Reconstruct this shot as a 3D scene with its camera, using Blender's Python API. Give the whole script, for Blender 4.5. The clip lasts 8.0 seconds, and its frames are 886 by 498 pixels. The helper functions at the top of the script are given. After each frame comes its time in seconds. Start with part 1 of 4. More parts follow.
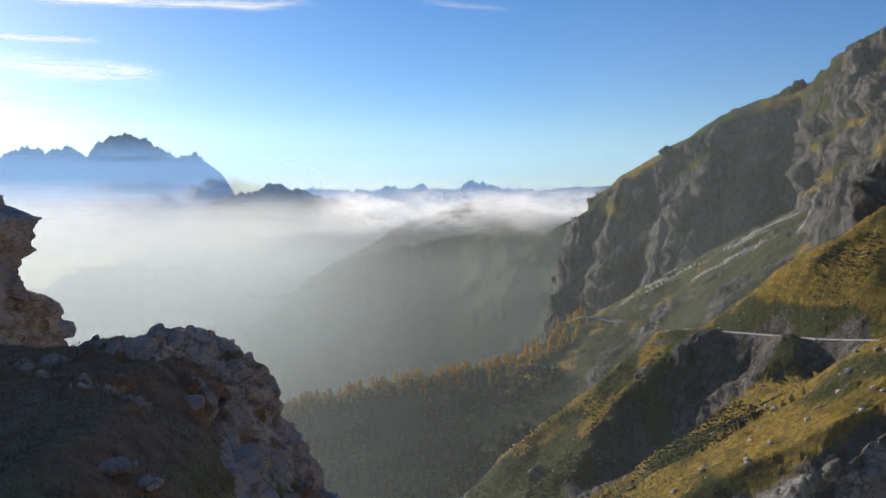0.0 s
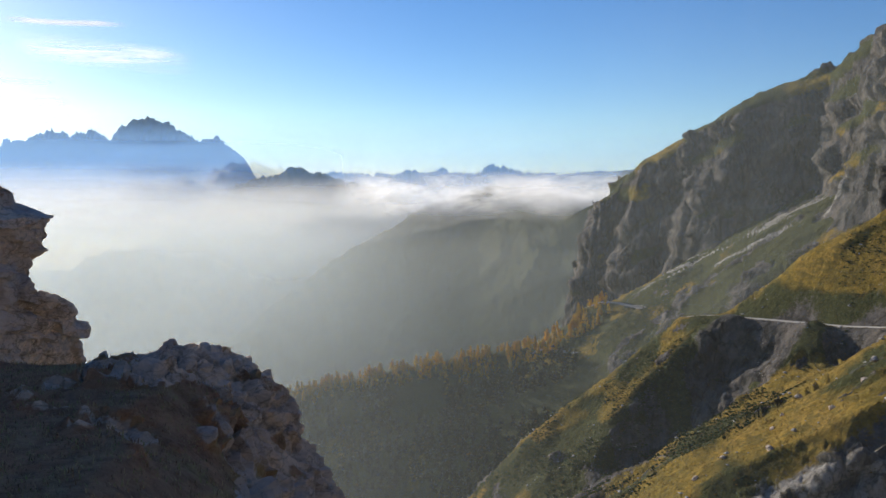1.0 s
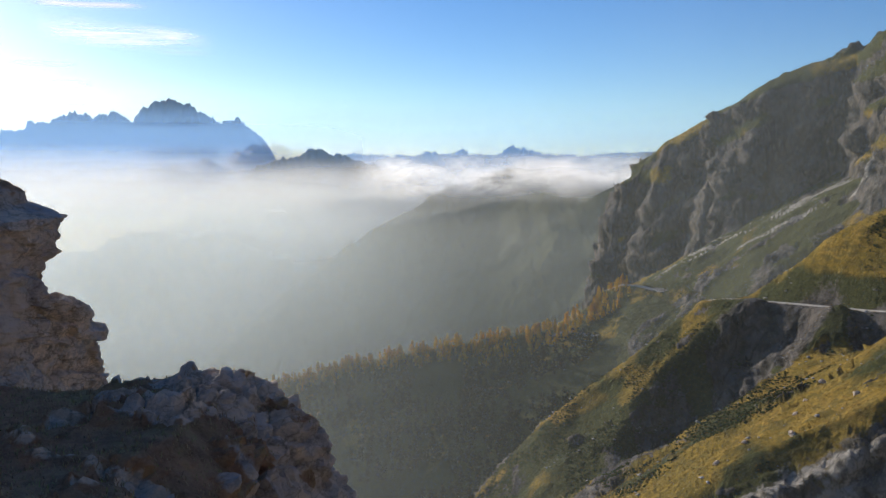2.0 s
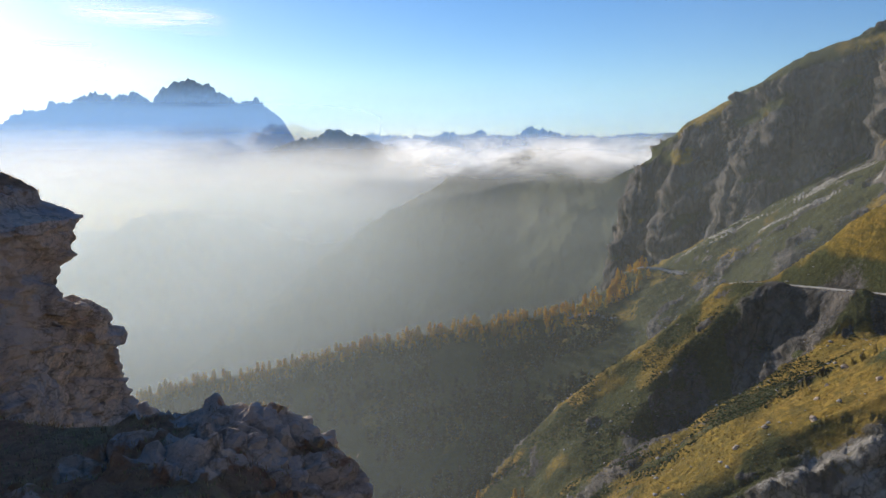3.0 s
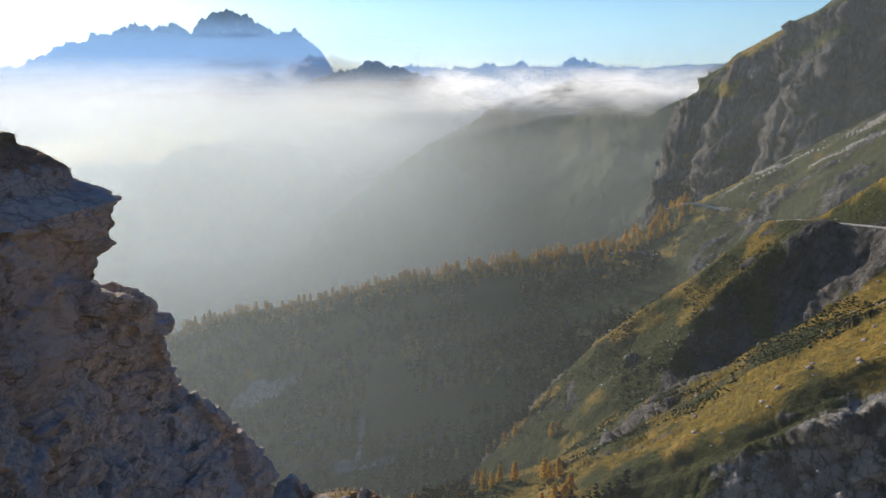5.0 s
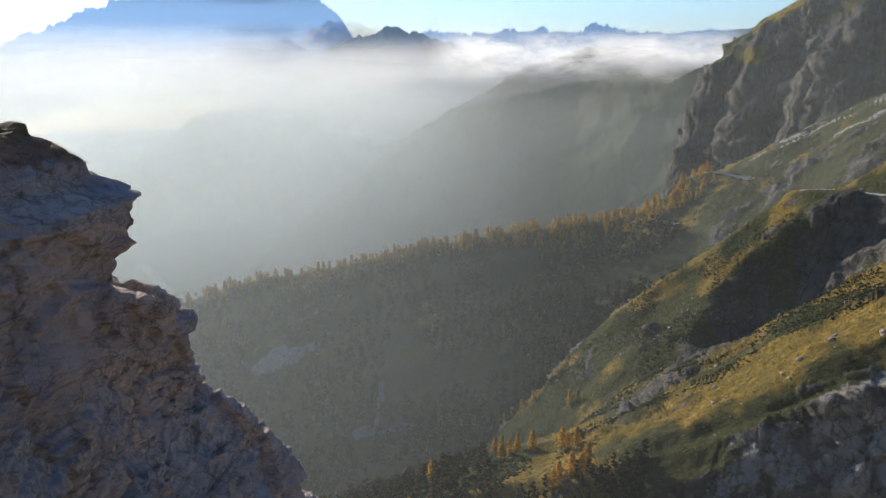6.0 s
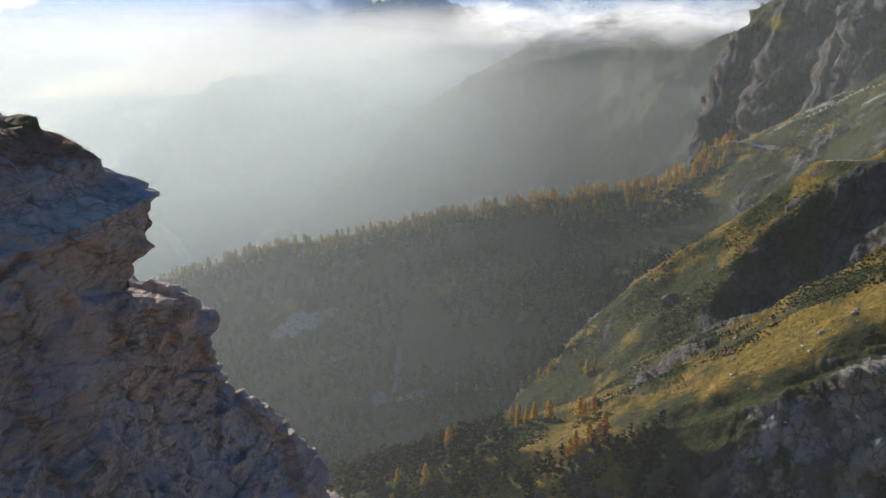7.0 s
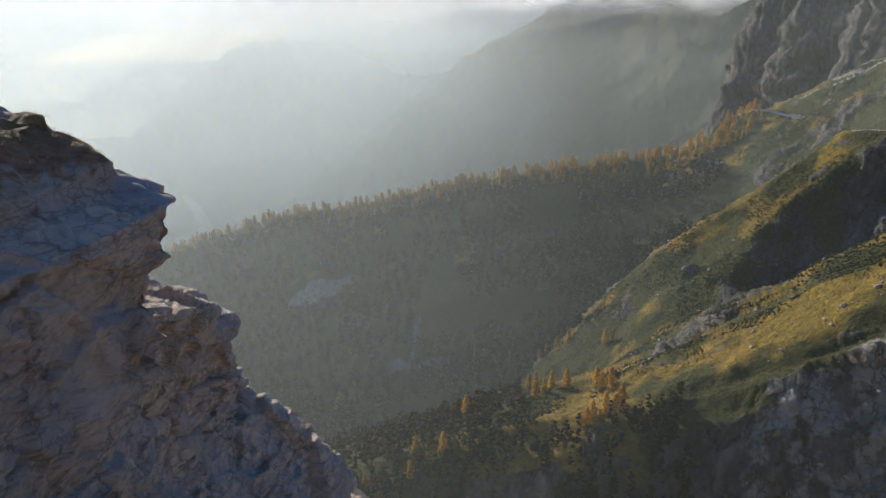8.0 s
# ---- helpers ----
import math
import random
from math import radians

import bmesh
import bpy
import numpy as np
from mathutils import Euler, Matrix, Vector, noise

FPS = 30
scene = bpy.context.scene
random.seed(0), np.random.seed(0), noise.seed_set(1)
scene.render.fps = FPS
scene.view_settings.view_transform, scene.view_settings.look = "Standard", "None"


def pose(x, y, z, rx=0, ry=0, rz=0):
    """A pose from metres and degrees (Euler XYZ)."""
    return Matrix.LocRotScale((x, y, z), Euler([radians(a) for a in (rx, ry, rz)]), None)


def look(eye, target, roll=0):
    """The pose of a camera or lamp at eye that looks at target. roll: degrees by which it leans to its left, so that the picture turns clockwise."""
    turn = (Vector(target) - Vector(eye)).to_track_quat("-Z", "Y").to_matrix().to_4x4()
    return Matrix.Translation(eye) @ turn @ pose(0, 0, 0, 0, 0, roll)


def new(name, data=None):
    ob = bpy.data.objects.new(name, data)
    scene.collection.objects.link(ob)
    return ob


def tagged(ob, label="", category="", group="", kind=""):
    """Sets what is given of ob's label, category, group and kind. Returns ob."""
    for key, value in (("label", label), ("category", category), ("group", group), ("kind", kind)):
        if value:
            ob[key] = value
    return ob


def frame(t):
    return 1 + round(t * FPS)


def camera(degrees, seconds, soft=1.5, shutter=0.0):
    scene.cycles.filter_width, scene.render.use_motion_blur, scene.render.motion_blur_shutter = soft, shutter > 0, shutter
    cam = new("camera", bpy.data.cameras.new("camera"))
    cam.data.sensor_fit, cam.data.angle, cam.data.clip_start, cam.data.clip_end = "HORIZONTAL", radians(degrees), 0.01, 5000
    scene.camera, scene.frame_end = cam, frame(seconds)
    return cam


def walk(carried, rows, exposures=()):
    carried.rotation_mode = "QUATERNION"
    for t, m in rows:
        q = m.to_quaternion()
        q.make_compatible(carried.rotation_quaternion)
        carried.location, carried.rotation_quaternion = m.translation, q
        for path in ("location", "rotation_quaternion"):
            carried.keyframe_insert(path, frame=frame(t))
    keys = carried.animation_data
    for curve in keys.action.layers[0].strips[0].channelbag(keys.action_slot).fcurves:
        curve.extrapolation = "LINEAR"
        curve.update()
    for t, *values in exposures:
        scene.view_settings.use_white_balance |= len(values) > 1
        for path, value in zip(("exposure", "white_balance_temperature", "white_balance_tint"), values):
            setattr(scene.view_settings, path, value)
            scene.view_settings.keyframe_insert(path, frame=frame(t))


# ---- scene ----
# camera: glides forward over a grassy ledge while it rises, turns left and tips down
cam = camera(58.1, 8.0)
PATH = [
    (0, (0.23, 2.782, 2.086), (0.231, 4.778, 1.955), -0.1),
    (0.5, (0.165, 3.195, 2.213), (0.141, 5.189, 2.066), -0.1),
    (1, (0.075, 3.601, 2.343), (0.025, 5.593, 2.172), -0.0),
    (1.5, (-0.054, 4.056, 2.479), (-0.13, 6.045, 2.282), -0.0),
    (3, (-0.611, 5.473, 2.885), (-0.754, 7.45, 2.621), 0.1),
    (3.5, (-0.825, 5.956, 3.025), (-0.993, 7.925, 2.72), 0.1),
    (4, (-1.043, 6.422, 3.146), (-1.233, 8.383, 2.801), 0.1),
    (4.5, (-1.299, 6.946, 3.273), (-1.512, 8.896, 2.886), 0.1),
    (6, (-1.965, 8.293, 3.644), (-2.244, 10.207, 3.137), 0.0),
    (6.5, (-2.169, 8.724, 3.775), (-2.469, 10.624, 3.228), 0.1),
    (7, (-2.353, 9.111, 3.912), (-2.674, 10.996, 3.326), 0.2),
    (7.5, (-2.552, 9.541, 4.037), (-2.895, 11.41, 3.411), 0.2),
    (8, (-2.725, 9.941, 4.165), (-3.086, 11.793, 3.502), 0.2),
]
walk(cam, [(t, look(e, g, r)) for t, e, g, r in PATH], [(0, 0.05, 6450, 9), (4, 0.1, 6450, 9), (8, 0.2, 6450, 8)])
scene.cycles.transparent_max_bounces = 48

# ---- sky and sun: low morning sun ahead on the left ----
SUN_AZ, SUN_EL = -43.0, 12.5          # degrees from straight ahead (+y), clockwise positive
to_sun = Vector((math.sin(radians(SUN_AZ)) * math.cos(radians(SUN_EL)),
                 math.cos(radians(SUN_AZ)) * math.cos(radians(SUN_EL)), math.sin(radians(SUN_EL))))
world = bpy.data.worlds.new("sky")
scene.world = world
world.use_nodes = True
wn = world.node_tree
sky = wn.nodes.new("ShaderNodeTexSky")
sky.sky_type = "NISHITA"
sky.sun_disc = False
sky.sun_elevation, sky.sun_rotation = radians(SUN_EL), radians(SUN_AZ)
sky.altitude, sky.air_density, sky.dust_density, sky.ozone_density = 1900, 1.0, 0.9, 3.0
deep = wn.nodes.new("ShaderNodeHueSaturation")
deep.inputs["Hue"].default_value, deep.inputs["Saturation"].default_value = 0.51, 1.2
wn.links.new(sky.outputs[0], deep.inputs["Color"])
wn.links.new(deep.outputs[0], wn.nodes["Background"].inputs[0])
wn.nodes["Background"].inputs[1].default_value = 0.142
sun = new("sun", bpy.data.lights.new("sun", "SUN"))
sun.data.energy, sun.data.angle, sun.data.color = 5.0, radians(0.6), (1.0, 0.91, 0.8)
sun.matrix_world = look(to_sun * 100, (0, 0, 0))


# ---- noise on arrays ----
LATTICE = np.random.default_rng(77).uniform(0, 1, 64 ** 3).astype(np.float32)


def hash01(ix, iy, iz, seed):
    a = (ix.astype(np.int32) + seed * 7) & 63
    b = (iy.astype(np.int32) + seed * 13) & 63
    c = (iz.astype(np.int32) + seed * 29) & 63
    return LATTICE[(a << 12) | (b << 6) | c]


def vnoise(x, y, z, seed=0):
    """Smooth value noise, -1 to 1; with a plain number for z it is two-dimensional."""
    flat = np.ndim(z) == 0
    x, y = np.broadcast_arrays(np.asarray(x, np.float32), np.asarray(y, np.float32))
    z = np.float32(z) if flat else np.asarray(z, np.float32)
    ix, iy, iz = np.floor(x), np.floor(y), np.floor(z)
    fx, fy, fz = x - ix, y - iy, z - iz
    fx, fy, fz = [f * f * f * (f * (f * 6 - 15) + 10) for f in (fx, fy, fz)]
    a = [((ix.astype(np.int32) + k + seed * 7) & 63) << 12 for k in (0, 1)]
    b = [((iy.astype(np.int32) + k + seed * 13) & 63) << 6 for k in (0, 1)]
    c = [(np.asarray(iz).astype(np.int32) + k + seed * 29) & 63 for k in (0, 1)]

    def plane(cz):
        lo = LATTICE[a[0] | b[0] | cz] * (1 - fx) + LATTICE[a[1] | b[0] | cz] * fx
        hi = LATTICE[a[0] | b[1] | cz] * (1 - fx) + LATTICE[a[1] | b[1] | cz] * fx
        return lo * (1 - fy) + hi * fy
    out = plane(c[0])
    if not flat:
        out = out * (1 - fz) + plane(c[1]) * fz
    return out * 2 - 1


def fbm(x, y, z, octaves=5, seed=0, gain=0.5, ridged=False):
    total, amp, norm = 0, 1.0, 0
    for k in range(octaves):
        v = vnoise(x, y, z, seed + k * 17)
        total = total + amp * ((1 - 2 * np.abs(v)) if ridged else v)
        norm += amp
        x, y, z = x * 2.03 + 5.1, y * 2.03 + 1.7, z * 2.03 + 9.2
        amp *= gain
    return total / norm


def cells(x, y, z, seed=0):
    """Distance to the nearest and second nearest of scattered points, and a value for the nearest one."""
    ix, iy, iz = np.floor(x), np.floor(y), np.floor(z)
    d1 = np.full(x.shape, 9.0)
    d2 = np.full(x.shape, 9.0)
    val = np.zeros(x.shape)
    for a in (-1, 0, 1):
        for b in (-1, 0, 1):
            for c in (-1, 0, 1):
                jx, jy, jz = ix + a, iy + b, iz + c
                px = jx + hash01(jx, jy, jz, seed)
                py = jy + hash01(jx, jy, jz, seed + 1)
                pz = jz + hash01(jx, jy, jz, seed + 2)
                d = np.sqrt((px - x) ** 2 + (py - y) ** 2 + (pz - z) ** 2)
                v = hash01(jx, jy, jz, seed + 3)
                near = d < d1
                d2 = np.where(near, d1, np.minimum(d2, d))
                val = np.where(near, v, val)
                d1 = np.where(near, d, d1)
    return d1, d2, val


def sstep(a, b, x):
    t = np.clip((x - a) / (b - a), 0, 1)
    return t * t * (3 - 2 * t)


def facets(x, y, z, scale, seed, lean=0.5):
    """Chiselled rock: each block has its own set-back and its own lean, with a crack between blocks. Returns the push and the crack."""
    x, y, z = x * scale, y * scale, z * scale
    ix, iy, iz = np.floor(x), np.floor(y), np.floor(z)
    d1, d2, push = np.full(x.shape, 9.0), np.full(x.shape, 9.0), np.zeros(x.shape)
    for a in (-1, 0, 1):
        for b in (-1, 0, 1):
            for c in (-1, 0, 1):
                jx, jy, jz = ix + a, iy + b, iz + c
                ox = x - jx - hash01(jx, jy, jz, seed)
                oy = y - jy - hash01(jx, jy, jz, seed + 1)
                oz = z - jz - hash01(jx, jy, jz, seed + 2)
                d = np.sqrt(ox * ox + oy * oy + oz * oz)
                gy, gz = hash01(jx, jy, jz, seed + 4) - 0.5, hash01(jx, jy, jz, seed + 5) - 0.5
                v = hash01(jx, jy, jz, seed + 3) - 0.5 + 2 * lean * (gy * (oy + 0.5 * ox) + gz * oz)
                near = d < d1
                d2 = np.where(near, d1, np.minimum(d2, d))
                push = np.where(near, v, push)
                d1 = np.where(near, d, d1)
    return push / scale, d2 - d1


# ---- node materials ----
def material(name):
    m = bpy.data.materials.new(name)
    m.use_nodes = True
    return m, m.node_tree, m.node_tree.nodes["Principled BSDF"]


def node(nt, kind, **values):
    n = nt.nodes.new(kind)
    for key, v in values.items():
        n.inputs[int(key[1:]) if key[0] == "i" and key[1:].isdigit() else key.replace("_", " ")].default_value = v
    return n


def ramp(nt, source, stops):
    n = nt.nodes.new("ShaderNodeValToRGB")
    e = n.color_ramp.elements
    while len(e) < len(stops):
        e.new(0.5)
    for el, (p, c) in zip(e, stops):
        el.position, el.color = p, (*c, 1) if len(c) == 3 else c
    nt.links.new(source, n.inputs[0])
    return n.outputs[0]


def noise_tex(nt, scale, detail=6.0, rough=0.55, stretch=(1, 1, 1), distortion=0.0):
    geo = nt.nodes.new("ShaderNodeNewGeometry")
    mp = nt.nodes.new("ShaderNodeMapping")
    mp.inputs["Scale"].default_value = stretch
    nt.links.new(geo.outputs["Position"], mp.inputs[0])
    n = node(nt, "ShaderNodeTexNoise", Scale=scale, Detail=detail, Roughness=rough, Distortion=distortion)
    nt.links.new(mp.outputs[0], n.inputs["Vector"])
    return n.outputs["Fac"]


def mixc(nt, fac, a, b, blend="MIX"):
    n = nt.nodes.new("ShaderNodeMix")
    n.data_type, n.blend_type = "RGBA", blend
    for sock, v in ((n.inputs[0], fac), (n.inputs[6], a), (n.inputs[7], b)):
        if isinstance(v, (int, float)):
            sock.default_value = v
        elif isinstance(v, tuple):
            sock.default_value = (*v, 1)
        else:
            nt.links.new(v, sock)
    return n.outputs[2]


def maths(nt, op, a, b=0.0, clamp=False):
    n = nt.nodes.new("ShaderNodeMath")
    n.operation, n.use_clamp = op, clamp
    for sock, v in ((n.inputs[0], a), (n.inputs[1], b)):
        if isinstance(v, (int, float)):
            sock.default_value = v
        else:
            nt.links.new(v, sock)
    return n.outputs[0]


def attribute(nt, name):
    n = nt.nodes.new("ShaderNodeAttribute")
    n.attribute_name = name
    return n.outputs["Fac"]


def bump(nt, bsdf, source, distance, strength=1.0):
    n = nt.nodes.new("ShaderNodeBump")
    n.inputs["Strength"].default_value, n.inputs["Distance"].default_value = strength, distance
    nt.links.new(source, n.inputs["Height"])
    nt.links.new(n.outputs[0], bsdf.inputs["Normal"])


def rock_colour(nt, scale, stretch=(1, 1, 1), tone=1.0, warm=1.0):
    big = noise_tex(nt, scale * 0.16, 5, 0.6, stretch)
    small = noise_tex(nt, scale, 8, 0.65, stretch)
    c1 = ramp(nt, big, [(p, tuple(tone * v * k for v, k in zip(c, (1, 1 + 0.12 * (1 - warm), 1 + 0.28 * (1 - warm))))) for p, c in ((0.3, (0.28, 0.24, 0.21)), (0.5, (0.38, 0.32, 0.265)), (0.7, (0.46, 0.38, 0.3)))])
    c2 = ramp(nt, small, [(0.3, (0.55, 0.54, 0.54)), (0.45, (0.9, 0.9, 0.9)), (0.55, (1.05, 1.03, 1.0)), (0.7, (1.3, 1.27, 1.2))])
    return mixc(nt, 1.0, c1, c2, "MULTIPLY"), small


def cracks(nt, scale, stretch, wide, depth):
    """Dirt-dark joints of broken rock, winding and of uneven strength."""
    geo = nt.nodes.new("ShaderNodeNewGeometry")
    mp = nt.nodes.new("ShaderNodeMapping")
    mp.inputs["Scale"].default_value = stretch
    nt.links.new(geo.outputs["Position"], mp.inputs[0])
    wob = node(nt, "ShaderNodeTexNoise", Scale=scale * 1.5, Detail=6, Roughness=0.65)
    nt.links.new(mp.outputs[0], wob.inputs["Vector"])
    bend = nt.nodes.new("ShaderNodeVectorMath")
    bend.operation = "MULTIPLY_ADD"
    bend.inputs[1].default_value = (0.9 / scale,) * 3
    nt.links.new(wob.outputs["Color"], bend.inputs[0])
    nt.links.new(mp.outputs[0], bend.inputs[2])
    v = node(nt, "ShaderNodeTexVoronoi", Scale=scale)
    v.feature = "DISTANCE_TO_EDGE"
    nt.links.new(bend.outputs[0], v.inputs["Vector"])
    reach = maths(nt, "ADD", v.outputs["Distance"], maths(nt, "MULTIPLY", maths(nt, "SUBTRACT", noise_tex(nt, scale * 0.7, 4, 0.6), 0.45), wide * 3))
    return ramp(nt, reach, [(0.0, (depth, depth * 0.97, depth * 0.92)), (wide * 0.5, (0.8, 0.79, 0.77)), (wide, (1, 1, 1))])


def slope_material():
    """Mountain side: golden autumn grass, dark green dwarf pine, grey limestone and pale scree."""
    m, nt, b = material("mountain_side")
    rock, rock_h = rock_colour(nt, 0.22, (1, 1, 0.7), 0.36, 0.4)
    rock = mixc(nt, 1.0, rock, cracks(nt, 0.09, (1, 1, 0.45), 0.12, 0.35), "MULTIPLY")
    streak = noise_tex(nt, 0.1, 7, 0.65, (1, 1, 0.22), 0.3)
    rock = mixc(nt, 1.0, rock, ramp(nt, streak, [(0.36, (0.5, 0.52, 0.5)), (0.5, (0.95, 0.95, 0.95)), (0.66, (1.45, 1.38, 1.28))]), "MULTIPLY")
    g_small = noise_tex(nt, 0.5, 8, 0.7)
    g_big = noise_tex(nt, 0.035, 6, 0.6)
    grass = ramp(nt, g_big, [(0.3, (0.17, 0.125, 0.022)), (0.48, (0.31, 0.2, 0.03)), (0.62, (0.37, 0.23, 0.045)), (0.75, (0.35, 0.2, 0.04))])
    grass = mixc(nt, 1.0, grass, ramp(nt, g_small, [(0.3, (0.5, 0.55, 0.5)), (0.6, (1.1, 1.1, 1.05))]), "MULTIPLY")
    g_mid = noise_tex(nt, 0.16, 7, 0.7, (1, 1, 2.2), 0.6)
    grass = mixc(nt, ramp(nt, g_mid, [(0.47, (0, 0, 0)), (0.6, (0.8, 0.8, 0.8))]), grass, mixc(nt, g_small, (0.085, 0.075, 0.018), (0.21, 0.15, 0.03)))
    shrub = ramp(nt, g_small, [(0.3, (0.03, 0.034, 0.01)), (0.7, (0.1, 0.1, 0.026))])
    col = mixc(nt, ramp(nt, attribute(nt, "shrub"), [(0.42, (0, 0, 0)), (0.58, (1, 1, 1))]), grass, shrub)
    edge = maths(nt, "ADD", attribute(nt, "rock"), maths(nt, "MULTIPLY", maths(nt, "SUBTRACT", g_small, 0.5), 0.9))
    col = mixc(nt, ramp(nt, edge, [(0.42, (0, 0, 0)), (0.58, (1, 1, 1))]), col, rock)
    pale = mixc(nt, g_small, (0.25, 0.23, 0.2), (0.45, 0.41, 0.35))
    pale = mixc(nt, 1.0, pale, cracks(nt, 0.3, (1, 1, 0.6), 0.14, 0.4), "MULTIPLY")
    edge2 = maths(nt, "ADD", attribute(nt, "scree"), maths(nt, "MULTIPLY", maths(nt, "SUBTRACT", g_small, 0.5), 0.7))
    col = mixc(nt, ramp(nt, edge2, [(0.42, (0, 0, 0)), (0.6, (1, 1, 1))]), col, pale)
    nt.links.new(col, b.inputs["Base Color"])
    b.inputs["Roughness"].default_value = 0.95
    b.inputs["Specular IOR Level"].default_value = 0.15
    bump(nt, b, mixc(nt, 0.5, rock_h, g_small), 5.0, 0.9)
    return m


def limestone_material(name="limestone", lichen=0.4, tone=1.9):
    m, nt, b = material(name)
    rock, small = rock_colour(nt, 4.0, (1, 1, 1.6), tone, 1.5)
    rock = mixc(nt, 1.0, rock, cracks(nt, 1.1, (1, 0.8, 1.5), 0.05, 0.55), "MULTIPLY")
    rock = mixc(nt, 1.0, rock, cracks(nt, 4.5, (1, 0.8, 1.6), 0.08, 0.65), "MULTIPLY")
    stain = noise_tex(nt, 0.9, 6, 0.65, (1, 1, 0.6))
    rock = mixc(nt, ramp(nt, stain, [(0.52, (0, 0, 0)), (0.66, (1, 1, 1))]), rock, (0.7, 0.57, 0.45))
    grey = noise_tex(nt, 1.3, 7, 0.7)
    rock = mixc(nt, maths(nt, "MULTIPLY", ramp(nt, grey, [(0.5, (0, 0, 0)), (0.64, (1, 1, 1))]), lichen), rock, (0.52, 0.49, 0.46))
    cool = noise_tex(nt, 0.55, 6, 0.7, (1, 1, 1.3), 0.5)
    rock = mixc(nt, ramp(nt, cool, [(0.55, (0, 0, 0)), (0.63, (0.7, 0.7, 0.7))]), rock, mixc(nt, small, (0.32, 0.325, 0.335), (0.62, 0.615, 0.6)))
    turf = ramp(nt, noise_tex(nt, 5, 8, 0.75), [(0.3, (0.2, 0.115, 0.06)), (0.48, (0.42, 0.26, 0.14)), (0.6, (0.52, 0.35, 0.19)), (0.8, (0.33, 0.28, 0.1))])
    turf = mixc(nt, 1.0, turf, ramp(nt, noise_tex(nt, 0.9, 5, 0.6), [(0.35, (1.0, 0.82, 0.8)), (0.5, (0.9, 0.84, 0.85)), (0.65, (0.72, 0.85, 0.6))]), "MULTIPLY")
    edge = maths(nt, "ADD", attribute(nt, "turf"), maths(nt, "MULTIPLY", maths(nt, "SUBTRACT", small, 0.5), 0.9))
    col = mixc(nt, ramp(nt, edge, [(0.45, (0, 0, 0)), (0.6, (1, 1, 1))]), rock, turf)
    nt.links.new(col, b.inputs["Base Color"])
    b.inputs["Roughness"].default_value = 0.92
    b.inputs["Specular IOR Level"].default_value = 0.2
    fine = noise_tex(nt, 14, 9, 0.7)
    bump(nt, b, mixc(nt, 0.45, small, fine), 0.1, 1.0)
    return m


def plain_material(name, dark, light, scale, rough=0.9, distance=0.05):
    m, nt, b = material(name)
    n = noise_tex(nt, scale, 7, 0.65)
    nt.links.new(ramp(nt, n, [(0.3, dark), (0.7, light)]), b.inputs["Base Color"])
    b.inputs["Roughness"].default_value = rough
    b.inputs["Specular IOR Level"].default_value = 0.2
    bump(nt, b, n, distance)
    return m


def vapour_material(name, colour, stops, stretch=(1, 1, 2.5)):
    """Cloud and mist: droplets that let light through and scatter it, haze as a blue tint of the sheet; the attribute
    dense says how thick the vapour is.
    """
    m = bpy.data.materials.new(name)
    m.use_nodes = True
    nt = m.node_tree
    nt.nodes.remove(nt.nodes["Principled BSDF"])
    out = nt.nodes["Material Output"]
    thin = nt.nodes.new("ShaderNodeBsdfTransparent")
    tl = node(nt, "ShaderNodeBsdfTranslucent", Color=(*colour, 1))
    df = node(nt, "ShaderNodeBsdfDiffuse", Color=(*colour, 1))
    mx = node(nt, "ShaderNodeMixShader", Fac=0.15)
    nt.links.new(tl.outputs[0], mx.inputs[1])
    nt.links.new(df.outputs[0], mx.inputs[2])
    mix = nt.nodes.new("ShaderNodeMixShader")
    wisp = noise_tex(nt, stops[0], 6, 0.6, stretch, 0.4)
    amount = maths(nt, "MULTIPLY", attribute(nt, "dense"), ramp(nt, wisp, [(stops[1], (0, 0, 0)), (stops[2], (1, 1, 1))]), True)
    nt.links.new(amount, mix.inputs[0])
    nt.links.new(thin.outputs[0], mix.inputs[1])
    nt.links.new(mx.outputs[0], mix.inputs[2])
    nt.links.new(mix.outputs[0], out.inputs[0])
    return m


SLOPE = slope_material()
LIMESTONE = limestone_material()
WEATHERED = limestone_material("weathered_limestone", 0.55, 1.8)
ROAD = plain_material("gravel_road", (0.36, 0.32, 0.26), (0.58, 0.53, 0.45), 0.8, 0.95, 0.1)
FAR_ROCK = plain_material("far_rock", (0.1, 0.11, 0.115), (0.25, 0.25, 0.24), 0.012, 0.95, 20.0)
MIST = vapour_material("mist", (0.75, 0.82, 0.8), (0.0016, -0.6, 0.75))
# aerial haze put into a blue tint, for sheets before the far ranges
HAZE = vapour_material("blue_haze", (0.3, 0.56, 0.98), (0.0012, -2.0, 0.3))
CLOUD = vapour_material("cloud", (0.95, 0.94, 0.92), (0.006, 0.33, 0.6))
WARM_MIST = vapour_material("warm_mist", (0.88, 0.87, 0.83), (0.0016, -0.6, 0.75))
CIRRUS = vapour_material("cirrus", (0.97, 0.97, 0.97), (0.012, 0.3, 0.62), (0.14, 0.5, 2.2))


